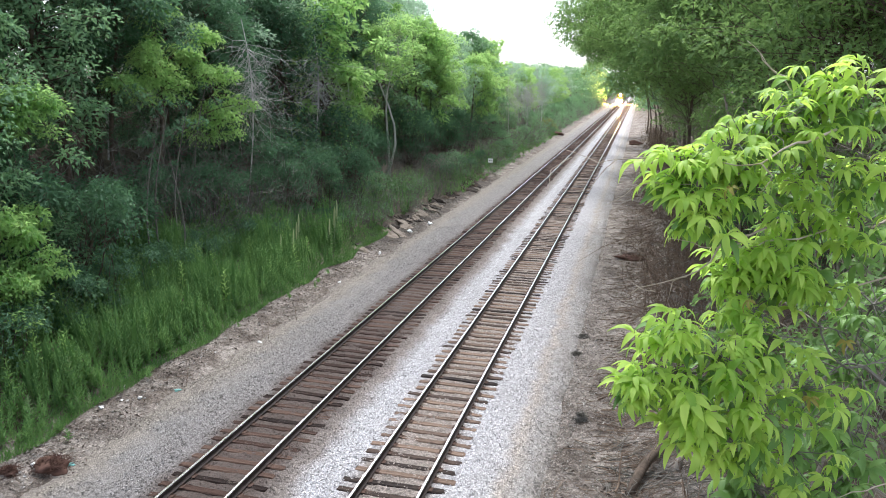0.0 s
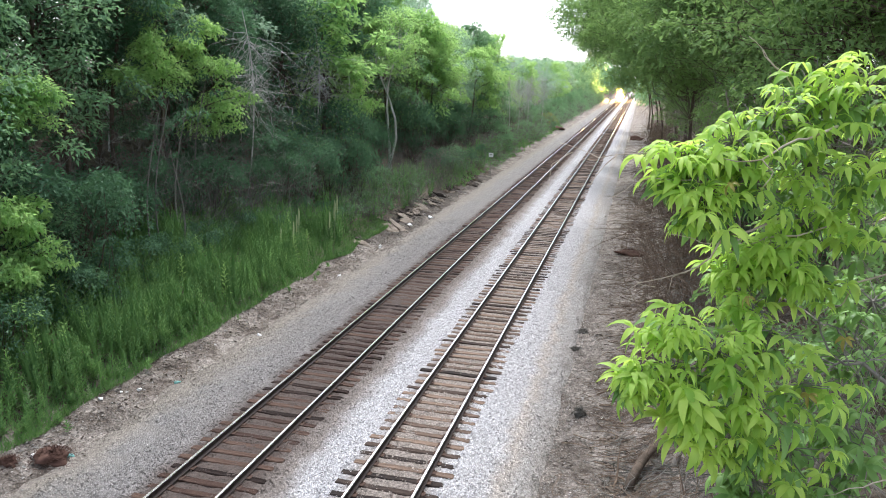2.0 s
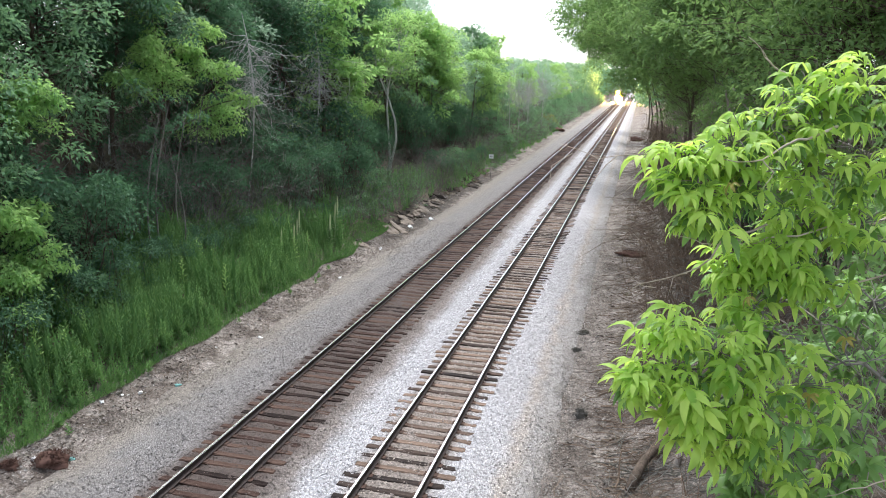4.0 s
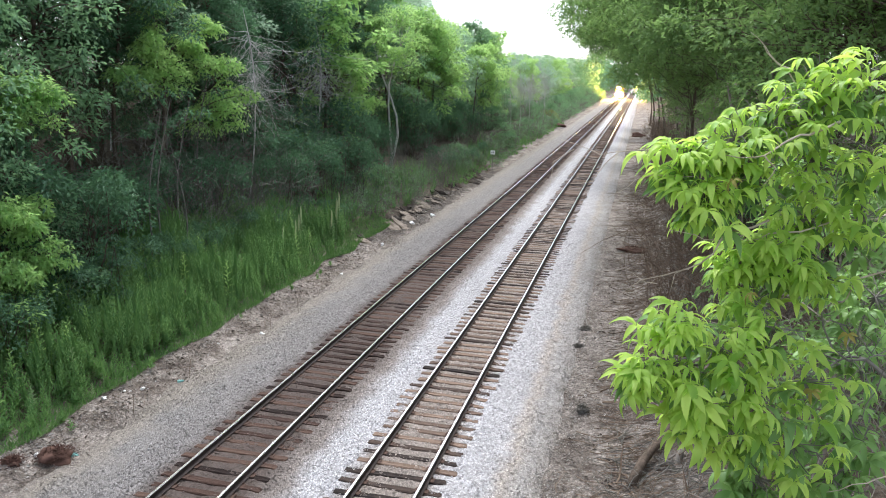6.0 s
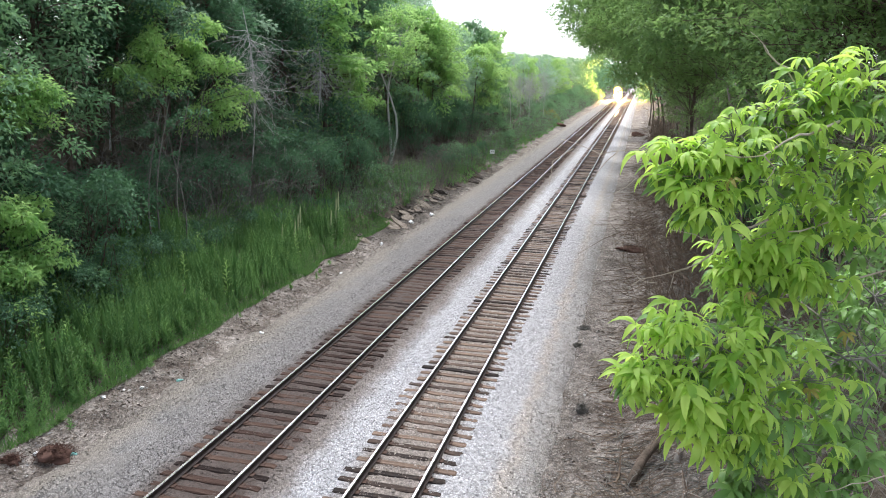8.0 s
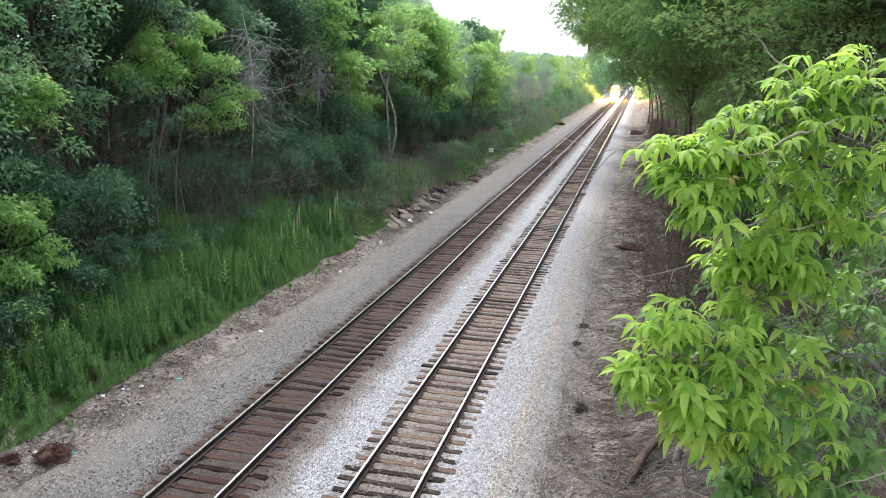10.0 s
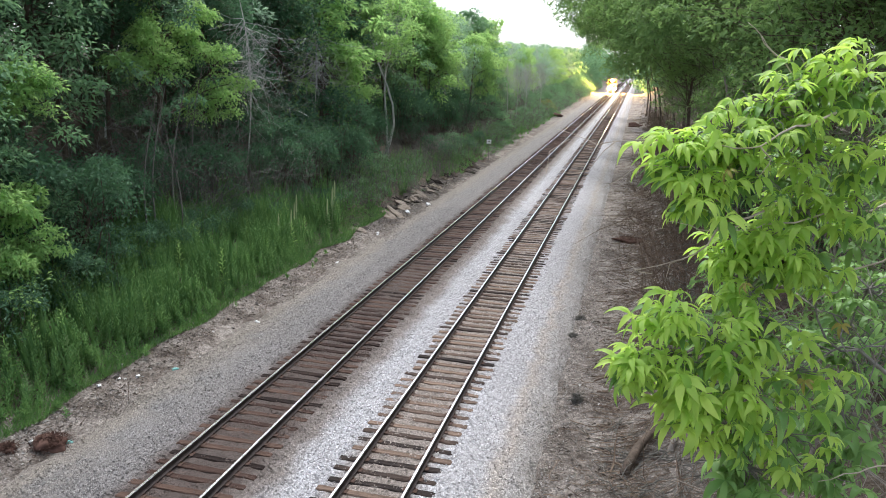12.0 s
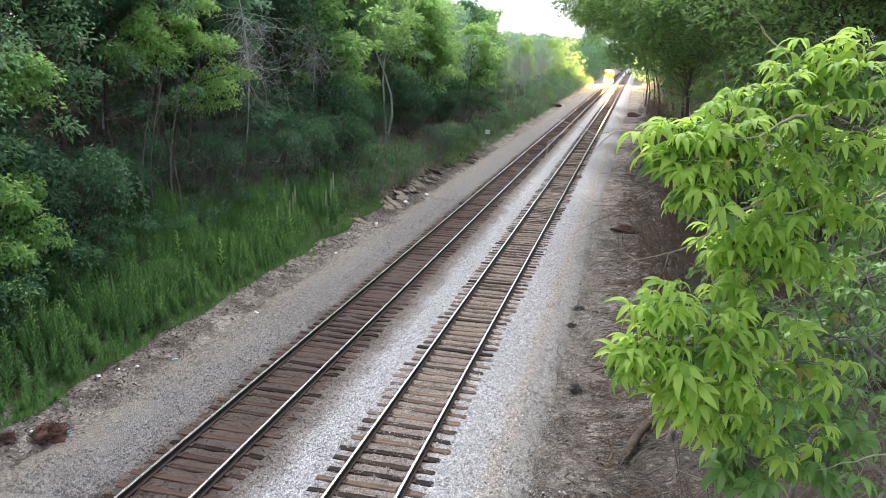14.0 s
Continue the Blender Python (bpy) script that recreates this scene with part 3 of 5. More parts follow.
def bare_brush(name, label, H, R, count, bark, seed, group="", leaf=None, thick=0.011, arch=0.5):
    """A leafless tangle of arching stems and side twigs."""
    rng = np.random.default_rng(seed)
    root = thing(name, label, "brush", group)
    b, crown = Build(), Build()
    for c in range(count):
        a, d = rng.random() * 6.28, R * 0.5 * rng.random()
        foot = Vector((d * math.cos(a), d * math.sin(a), -0.2))
        a2 = a + rng.normal(0, 0.8)
        top = Vector((d * math.cos(a) + R * rng.random() * math.cos(a2), d * math.sin(a) + R * rng.random() * math.sin(a2), H * rng.uniform(0.45, 1.0)))
        pts = wiggle(foot, top, rng, 0.13, 6)
        for i, p in enumerate(pts):
            p.z = min(p.z, H * 1.1) - arch * 0.25 * H * max(0, i / 5 - 0.6) ** 2 * 4
        w = thick * rng.uniform(0.7, 1.5)
        b.tube(pts, [w * (1 - 0.8 * i / 5) for i in range(6)], 3)
        for q in range(5):
            k = rng.integers(2, 6)
            way = Vector((rng.normal(), rng.normal(), rng.normal() * 0.6 + 0.15)) * 0.3 * H ** 0.7
            b.tube(wiggle(pts[k], pts[k] + way, rng, 0.15, 3), [w * 0.55, w * 0.4, w * 0.15], 3)
            if leaf and rng.random() < 0.5:
                clump_leaves(crown, rng, pts[k] + way, 0.3, 14, 0.11)
    part("twig_tangle", b, bark, root)
    if leaf:
        part("foliage", crown, leaf, root)
    return root


def bough_tree(name, label, foot, tips, leaf, bark, seed, size=0.19, per=120, clump=0.75, r0=0.13, group=""):
    """A tree of arching boughs, each hung with leafy clumps along its outer half; tips are places in the world."""
    rng = np.random.default_rng(seed)
    at = Vector((*foot, ground_z(*foot)))
    root = thing(name, label, "tree", group, at)
    tips = [Vector(t) - at for t in tips]
    top = max(t.z for t in tips)
    mean = sum(tips, Vector()) / len(tips)
    stem = wiggle((0, 0, -0.5), (mean.x * 0.45, mean.y * 0.45, top * 0.82), rng, 0.03, 9)
    wood, crown, fine = Build(), Build(), Build()
    wood.tube(stem, [r0 * (1 - 0.8 * i / 8) + 0.01 for i in range(9)], 7)
    part("trunk", wood, bark, root)
    for t in tips:
        start = min(stem[2:], key=lambda p: abs(p.z - 0.75 * t.z))
        mid = start.lerp(t, 0.55) + Vector((0, 0, 0.18 * (t - start).length))
        arc = [start * (1 - u) ** 2 + mid * 2 * u * (1 - u) + t * u * u for u in np.linspace(0, 1, 8)]
        fine.tube(arc, [0.05 - 0.0058 * i for i in range(8)], 4)
        for k in range(9):
            u = 0.42 + 0.58 * (k + rng.random()) / 9
            c = start * (1 - u) ** 2 + mid * 2 * u * (1 - u) + t * u * u + Vector(rng.normal(0, clump * 0.62, 3)) * (1.25 - 0.7 * u)
            fine.tube(wiggle(arc[min(7, int(u * 7))], c, rng, 0.1, 3), [0.014, 0.01, 0.005], 3)
            clump_leaves(crown, rng, c, clump * rng.uniform(0.55, 1.1), int(per * rng.uniform(0.7, 1.3)), size, 0.6, 0.4)
    tagged(part("branchwork", fine, bark, root), kind="stuff")
    part("crown", crown, leaf, root)
    return root


def put(proto, x, y, turn=0.0, size=1.0, tall=1.0, sink=0.0):
    return copy_thing(proto, pose(x, y, ground_z(x, y) - sink, 0, 0, turn) @ Matrix.Diagonal((size, size, size * tall, 1)))


def settle(ob, x, y, turn=0.0):
    ob.matrix_basis = pose(x, y, ground_z(x, y), 0, 0, turn)
    return ob


WOOD = "trees of the bank wood"
mid_tree = settle(tree("deciduous_tree", "tall mid-green deciduous tree on the railway bank", 12.5, 1.2, 3.6, 105, 84, 0.25, LEAF_MID, BARK, 12, (0.8, 0), 0.15, group=WOOD, top_heavy=0.7), -23.5, 25.5)
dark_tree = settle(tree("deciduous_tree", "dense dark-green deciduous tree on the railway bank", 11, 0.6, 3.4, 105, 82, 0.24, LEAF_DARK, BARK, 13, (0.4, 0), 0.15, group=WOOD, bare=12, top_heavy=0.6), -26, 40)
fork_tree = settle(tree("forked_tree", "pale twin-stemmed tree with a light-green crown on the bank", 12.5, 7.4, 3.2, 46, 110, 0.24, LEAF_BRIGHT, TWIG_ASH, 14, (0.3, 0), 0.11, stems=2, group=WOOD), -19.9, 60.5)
# dark leaf colour here stands for the shade of the hollow
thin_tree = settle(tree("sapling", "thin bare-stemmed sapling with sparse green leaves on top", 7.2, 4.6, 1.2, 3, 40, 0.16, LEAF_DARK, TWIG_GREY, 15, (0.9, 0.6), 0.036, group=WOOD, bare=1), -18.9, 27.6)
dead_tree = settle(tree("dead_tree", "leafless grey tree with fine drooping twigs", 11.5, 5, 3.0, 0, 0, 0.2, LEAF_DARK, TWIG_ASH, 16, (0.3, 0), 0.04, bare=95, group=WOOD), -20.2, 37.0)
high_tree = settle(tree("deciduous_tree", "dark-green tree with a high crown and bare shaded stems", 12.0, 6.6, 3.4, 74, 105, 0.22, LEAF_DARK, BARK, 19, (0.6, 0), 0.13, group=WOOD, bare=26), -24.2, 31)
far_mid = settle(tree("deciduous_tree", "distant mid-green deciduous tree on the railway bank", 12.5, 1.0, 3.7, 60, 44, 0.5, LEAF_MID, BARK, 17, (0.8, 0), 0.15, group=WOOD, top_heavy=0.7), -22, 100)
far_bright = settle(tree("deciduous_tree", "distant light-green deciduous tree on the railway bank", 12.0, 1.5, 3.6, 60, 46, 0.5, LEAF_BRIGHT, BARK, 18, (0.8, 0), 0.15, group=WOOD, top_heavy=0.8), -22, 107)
# tree of the upper wood with haze painted into its leaves
hazed_tree = settle(tree("silver_maple", "tall tree on top of the bank, its leaves paled for haze", 12.5, 1.5, 3.7, 62, 70, 0.28, LEAF_HAZED, TWIG_ASH, 20, (0.6, 0), 0.12, group=WOOD, bare=10, top_heavy=0.8), -25.4, 47)
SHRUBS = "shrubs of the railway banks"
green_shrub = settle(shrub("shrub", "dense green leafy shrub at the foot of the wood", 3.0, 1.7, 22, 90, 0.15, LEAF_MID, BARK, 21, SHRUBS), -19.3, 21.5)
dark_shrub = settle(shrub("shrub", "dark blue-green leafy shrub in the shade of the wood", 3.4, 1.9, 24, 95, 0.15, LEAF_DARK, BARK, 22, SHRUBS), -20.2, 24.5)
light_shrub = settle(shrub("shrub", "light-green bushy shrub at the foot of the wood", 2.6, 1.5, 20, 90, 0.16, LEAF_BRIGHT, BARK, 23, SHRUBS), -18.2, 18.3)
far_shrub = settle(shrub("shrub", "distant green shrub on the railway bank", 3.0, 1.8, 11, 40, 0.34, LEAF_MID, BARK, 25, SHRUBS), -17.4, 150)
BRUSH = "bare brush thickets"
far_brush = settle(bare_brush("brush_thicket", "distant grey leafless thicket beside the ballast", 3.2, 2.2, 20, TWIG_GREY, 35, BRUSH, LEAF_MID, 0.022), -16.8, 158)
grey_brush = settle(bare_brush("brush_thicket", "leafless grey-brown thicket of arching vines and twigs", 3.4, 2.3, 30, TWIG_GREY, 31, BRUSH, None, 0.013), -20.6, 32.5)
leafy_brush = settle(bare_brush("brush_thicket", "grey twiggy thicket with scattered small green leaves", 2.6, 1.9, 26, TWIG_GREY, 32, BRUSH, LEAF_MID), -18.2, 47)
dry_brush = settle(bare_brush("brush_thicket", "dry brown tangle of dead stems beside the ballast", 1.3, 1.8, 28, STEM_DRY, 33, BRUSH, None, 0.012, 1.4), 1.6, 24)

tall_dry_brush = settle(bare_brush("brush_thicket", "tall brown thicket of dry stems below the trees", 3.2, 1.7, 36, STEM_DRY, 34, BRUSH, None, 0.014, 0.6), 4.4, 22)


# skyline fitted to the camera's view: bearing x / y, rise per metre
VIEW_SKYLINE = [(-0.40, 0.3), (-0.30, 0.115), (-0.27, 0.084), (-0.225, 0.058), (-0.176, 0.028), (-0.13, 0.021), (-0.09, 0.018)]


def crown_limit(x, y, z, height):
    """How much of its size a tree of the left wood may have: crowns end at a skyline fitted to the camera's view."""
    return max(0.35, (EYE + y * float(interp(x / y, VIEW_SKYLINE)) - z) / height)


def left_wood():
    rng = random.Random(41)

    def stand(kinds, x, y, height, lo, hi):
        k = min(rng.uniform(lo, hi), crown_limit(x, y, ground_z(x, y), height) * (rng.uniform(0.9, 1.02) if y < 85 else rng.uniform(0.78, 1.08)))
        put(rng.choice(kinds), x, y, rng.uniform(0, 360), k)

    y = 12.0
    while y < 240:  # front row
        # hollows get dark-leaved trees: shade put into the leaf colour
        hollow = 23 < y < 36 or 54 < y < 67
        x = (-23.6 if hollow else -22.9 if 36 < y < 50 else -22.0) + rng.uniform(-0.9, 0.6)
        # beyond 50 m the lighter leaf colours carry the haze
        kinds = [high_tree] if hollow else [mid_tree, dark_tree, dark_tree] if y < 50 else [far_bright, hazed_tree, mid_tree] if y < 85 else [hazed_tree, far_bright, far_bright]
        stand(kinds, x, y, 13.0, 0.85, 1.1)
        y += rng.uniform(3.4, 4.8) if y < 110 else rng.uniform(5, 8)
    y = 6.0
    while y < 260:  # behind, up the bank
        # from 26 m on, trees with haze in their leaf colour
        stand([mid_tree, dark_tree] if y < 26 else [mid_tree, hazed_tree, hazed_tree] if y < 60 else [hazed_tree, hazed_tree, far_bright], -26.8 + rng.uniform(-1.5, 1.5), y, 13.0, 1.05, 1.25)
        y += rng.uniform(4.5, 6.0) if y < 110 else rng.uniform(8, 11)
    y = 14.0
    while y < 200:  # tall trees on the top of the bank
        # from 30 m on, mostly trees whose leaves are paled for haze
        stand([far_mid, far_bright] if y < 30 else [hazed_tree, hazed_tree, far_bright], -32 + rng.uniform(-2, 2), y, 13.0, 1.3, 1.45)
        y += rng.uniform(6, 8)
    y = 14.0
    while y < 66:  # low thicket that closes the wood at the back
        put(rng.choice([dark_tree, dark_tree, mid_tree]), -25.2 + rng.uniform(-0.6, 0.8), y, rng.uniform(0, 360), rng.uniform(0.6, 0.75))
        y += rng.uniform(3.2, 4.4)
    y = 10.0
    while y < 330:  # under storey
        x = -20.3 + rng.uniform(-1.0, 0.8) + (1.6 if y > 130 else 0)
        # in shaded stretches the dark-leaved shrub helps paint the shade
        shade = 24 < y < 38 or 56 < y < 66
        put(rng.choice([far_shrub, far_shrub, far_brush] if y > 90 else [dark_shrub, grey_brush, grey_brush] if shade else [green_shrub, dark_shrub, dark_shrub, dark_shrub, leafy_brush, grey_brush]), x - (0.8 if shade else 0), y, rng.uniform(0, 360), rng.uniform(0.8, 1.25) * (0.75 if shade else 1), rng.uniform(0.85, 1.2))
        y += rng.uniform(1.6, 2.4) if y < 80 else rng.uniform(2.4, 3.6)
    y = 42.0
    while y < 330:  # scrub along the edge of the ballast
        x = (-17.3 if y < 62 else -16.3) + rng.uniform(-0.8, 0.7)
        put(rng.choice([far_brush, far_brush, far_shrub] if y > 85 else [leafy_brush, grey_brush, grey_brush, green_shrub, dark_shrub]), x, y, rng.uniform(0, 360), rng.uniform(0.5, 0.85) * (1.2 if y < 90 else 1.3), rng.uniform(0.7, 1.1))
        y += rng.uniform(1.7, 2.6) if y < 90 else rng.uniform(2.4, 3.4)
    # dark shrubs fill the hollows; their leaf colour deepens the shade
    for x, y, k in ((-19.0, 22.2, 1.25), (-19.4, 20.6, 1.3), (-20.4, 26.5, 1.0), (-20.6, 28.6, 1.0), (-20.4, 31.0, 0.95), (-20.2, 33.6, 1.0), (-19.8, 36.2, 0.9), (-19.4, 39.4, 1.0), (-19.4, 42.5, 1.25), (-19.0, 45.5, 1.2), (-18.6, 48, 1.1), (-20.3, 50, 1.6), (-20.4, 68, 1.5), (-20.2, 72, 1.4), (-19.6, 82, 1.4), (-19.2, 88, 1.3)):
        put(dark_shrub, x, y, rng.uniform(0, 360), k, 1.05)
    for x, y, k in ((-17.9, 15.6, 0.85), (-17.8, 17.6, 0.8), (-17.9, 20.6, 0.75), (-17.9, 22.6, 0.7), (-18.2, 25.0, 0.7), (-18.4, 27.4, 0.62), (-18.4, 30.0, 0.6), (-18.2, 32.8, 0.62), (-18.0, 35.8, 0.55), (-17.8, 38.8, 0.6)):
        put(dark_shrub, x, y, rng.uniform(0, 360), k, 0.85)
    for x, y, k in ((-18.9, 27.0, 0.95), (-18.9, 29.0, 1.0), (-18.6, 28.4, 0.8), (-20.4, 33.0, 1.0)):
        put(thin_tree, x, y, rng.uniform(0, 360), k)
    for x, y, k in ((-19.2, 36.0, 1.25), (-19.4, 33.4, 1.1), (-19.0, 38.5, 1.2), (-19.6, 30.4, 1.1), (-17.4, 64.6, 1.05), (-17.6, 66.8, 1.1), (-17.2, 62.4, 0.9), (-18.4, 57, 1.0), (-16.6, 86, 1.1), (-16.4, 98, 1.2), (-16.6, 104, 1.3), (-16.2, 112, 1.3), (-16.4, 119, 1.4), (-16.2, 127, 1.4)):
        put(grey_brush if y < 85 else far_brush, x, y, rng.uniform(0, 360), k, 1.0)
    for y in (43.5, 46.0, 48.4, 51.0, 53.6, 56.0, 58.8, 61.4, 70.0, 74.0, 78.0):
        put(rng.choice([grey_brush, leafy_brush]), -16.5 + rng.uniform(-0.4, 0.5), y, rng.uniform(0, 360), rng.uniform(0.65, 0.85), rng.uniform(0.8, 1.0))
    for x, y in ((-20.6, 27.6), (-20.9, 30.0), (-20.6, 32.4), (-20.8, 34.8), (-20.2, 39.6), (-20.4, 43.0)):
        put(grey_brush, x, y, rng.uniform(0, 360), 1.0, 1.7)
    for x, y, k in ((-20.8, 47.6, 0.95), (-17.6, 107, 0.9), (-17.3, 113, 0.92), (-17.0, 119, 0.9), (-17.4, 127, 0.95), (-16.8, 136, 1.0)):
        put(dead_tree, x, y, rng.uniform(0, 360), k)
    for i in range(16):
        put(rng.choice([dry_brush, dry_brush, leafy_brush]), -15.0 + rng.uniform(-0.4, 0.4), 62 + 2.6 * i + rng.uniform(-0.6, 0.6), rng.uniform(0, 360), rng.uniform(0.4, 0.6), 0.8)


WALNUT = "tree with arching boughs of bright yellow-green leaves above the bank"
bough_tree("walnut_tree", WALNUT, (-22.6, 32.0), [(-19.4, 36.6, 7.9), (-19.6, 34.6, 7.2), (-19.8, 35.2, 9.4), (-20.2, 33.0, 10.6), (-20.4, 31.0, 9.3), (-20.6, 29.4, 10.4), (-20.6, 34.6, 11.4), (-21.2, 30.6, 12.4), (-21.0, 28.2, 9.2)], LEAF_BRIGHT, BARK, 201, group=WOOD)
bough_tree("walnut_tree", WALNUT, (-21.4, 19.6), [(-18.9, 20.9, 8.6), (-18.7, 21.6, 8.1), (-19.4, 19.6, 8.9)], LEAF_BRIGHT, BARK, 202, per=90, clump=0.6, group=WOOD)
bough_tree("walnut_tree", "low tree with bright green boughs hanging over the weeds", (-19.8, 18.6), [(-17.8, 19.4, 4.5), (-17.6, 20.2, 3.4), (-18.0, 18.4, 5.0), (-17.9, 19.5, 2.9), (-18.3, 20.4, 4.9)], LEAF_BRIGHT, BARK, 203, 0.17, 90, 0.55, 0.08, group=WOOD)
bough_tree("walnut_tree", "leafy tree with a hanging light-green bough on the bank", (-21.8, 53.2), [(-19.8, 54.8, 6.8), (-20.1, 53.6, 8.4), (-20.4, 52.2, 9.8), (-20.6, 54.8, 10.0), (-21.0, 52.4, 11.6)], LEAF_BRIGHT, BARK, 204, 0.22, 100, 0.8, group=WOOD)
bough_tree("walnut_tree", "broad tree with a rounded sunlit light-green crown", (-21.0, 76.4), [(-18.8, 79.4, 8.0), (-18.8, 77.0, 9.8), (-19.2, 74.2, 12.2), (-19.0, 76.2, 12.9), (-19.8, 72.6, 11.4), (-18.6, 80.6, 9.6), (-19.6, 79.0, 12.0), (-20.2, 74.6, 13.6)], LEAF_BRIGHT, BARK, 205, 0.28, 100, 1.15, group=WOOD)
bough_tree("walnut_tree", "broad tree with a pale sunlit light-green crown", (-20.2, 92), [(-17.8, 94.5, 8.4), (-18.0, 92.0, 10.6), (-18.6, 89.4, 12.0), (-18.2, 96.6, 10.0), (-19.0, 94.6, 12.2)], LEAF_BRIGHT, BARK, 206, 0.32, 90, 1.25, group=WOOD)
left_wood()
yellow_shrub = settle(shrub("shrub", "yellowing shrub at the edge of the ballast", 2.6, 1.9, 20, 80, 0.2, LEAF_YELLOW, BARK, 24, SHRUBS), -16.6, 143)


# right-hand side
RWOOD = "trees beside the tracks"
lean_tree = settle(tree("leaning_tree", "big dark-green tree leaning over the track with hanging boughs", 14.0, 7.6, 5.2, 180, 150, 0.21, LEAF_WARM, BARK, 51, (-3.0, 0), 0.13, group=RWOOD, bare=4, clump_r=0.2), 5.5, 33)
over_tree = settle(tree("overhanging_tree", "tall green tree leaning far out over both tracks", 17.5, 11.2, 5.4, 140, 130, 0.32, LEAF_WARM, BARK, 54, (-7.0, 0), 0.12, group=RWOOD, bare=0, clump_r=0.2), 3.4, 78)
right_tree = settle(tree("deciduous_tree", "tall dark-green deciduous tree with hanging boughs beside the track", 13.5, 5.2, 4.3, 155, 140, 0.19, LEAF_WARM, BARK, 52, (-1.0, 0), 0.13, group=RWOOD, bare=6, clump_r=0.21), 6.3, 21)

slim_tree = settle(tree("sapling", "slender sapling with small mid-green leaves on the bank", 8.2, 3.6, 1.8, 34, 70, 0.13, LEAF_WARM, BARK_PALE, 53, (-0.5, 0.3), 0.05, group=RWOOD, bare=8), 4.6, 10.4)


def right_wood():
    rng = random.Random(42)
    for x, y, s in ((2.6, 93, 1.0), (2.2, 110, 1.0), (1.8, 130, 1.05), (1.6, 152, 1.1)):
        put(over_tree, x, y, rng.uniform(-15, 15), s)
    for x, y, s in ((3.6, 46, 1.0), (4.0, 58, 1.05), (5.0, 72, 1.0), (5.5, 90, 1.0), (6.5, 110, 1.05), (6.0, 135, 1.0), (6.2, 165, 1.1), (6, 200, 1.1), (6, 240, 1.1)):
        put(lean_tree if y < 80 else far_mid, x if y < 80 else x + 1.0, y, rng.uniform(-25, 25) + (0 if y < 80 else 180), s)
    for x, y, s in ((8.5, 15, 1.0), (10, 27, 1.05), (10.5, 38, 1.1), (11, 50, 1.1), (10, 64, 1.0), (10.5, 80, 1.0), (10, 100, 1.0), (10, 125, 1.0), (10, 150, 1.1), (6.0, 27, 0.9), (15, 20, 1.2), (13.5, 24, 1.35), (19, 28, 1.5), (12.5, 16.5, 1.2), (16, 34, 1.2), (16, 50, 1.2), (11.5, 21, 1.15), (8.2, 33, 1.1), (8.4, 42, 1.1), (22, 22, 1.5), (20, 40, 1.5)):
        put(right_tree if y < 45 and x < 11 else far_mid, x, y, rng.uniform(0, 360), s)
    y = 14.0
    while y < 150:
        put(rng.choice([dry_brush, tall_dry_brush, grey_brush]), 3.2 + rng.uniform(-0.9, 1.4), y, rng.uniform(0, 360), rng.uniform(0.6, 1.0), rng.uniform(0.7, 1.1))
        y += rng.uniform(1.6, 2.8) if y < 60 else rng.uniform(4, 6)
    y = 15.0
    while y < 150:
        put(dry_brush, 1.0 + rng.uniform(-0.5, 0.6), y, rng.uniform(0, 360), rng.uniform(0.5, 0.9), rng.uniform(0.35, 0.6))
        y += rng.uniform(1.5, 2.5) if y < 60 else rng.uniform(4, 6)
    y = 9.0
    while y < 70:
        put(rng.choice([grey_brush, dark_shrub, tall_dry_brush, dark_shrub]), 5.4 + rng.uniform(-0.8, 1.6), y, rng.uniform(0, 360), rng.uniform(0.7, 1.0))
        y += rng.uniform(2.2, 3.6)
    y = 24.0
    while y < 115:  # saplings and tall dry thicket under the big trees
        if rng.random() < 0.55:
            put(slim_tree, 3.9 + rng.uniform(-0.6, 1.0), y, rng.uniform(0, 360), rng.uniform(0.9, 1.15), 1.0)
        put(tall_dry_brush, 2.6 + rng.uniform(-0.8, 1.0), y + rng.uniform(0.5, 2.0), rng.uniform(0, 360), rng.uniform(1.0, 1.4), rng.uniform(0.9, 1.2))
        y += rng.uniform(2.6, 3.8) if y < 70 else rng.uniform(5, 7)
    for x, y, s in ((3.3, 8.4, 0.9), (3.6, 9.6, 1.05), (3.0, 12.2, 0.9), (4.0, 7.2, 1.0)):
        put(slim_tree, x, y, rng.uniform(0, 360), s)


right_wood()


def far_woods():
    """The wood that closes the cutting in the distance."""
    rng = np.random.default_rng(61)
    b = Build()
    for i in range(520):
        y = 250 + 480 * rng.random() ** 0.8
        s = rng.choice((-1, 1))
        x = -9 + s * (10 + 55 * rng.random() ** 1.6) if y < 560 else rng.uniform(-120, 110)
        z, tall = ground_z(x, y), rng.uniform(0.45, 1.15)
        for q in range(7):
            c = (x + rng.normal(0, 2), y + rng.normal(0, 2), z + rng.uniform(1.0, max(4, EYE - z + 0.019 * y) * tall))
            clump_leaves(b, rng, c, 2.4, 26, 1.1)
    tagged(part("far_woods", b, LEAF_MID), "distant green woods closing the railway cutting", "woods", kind="stuff")


far_woods()


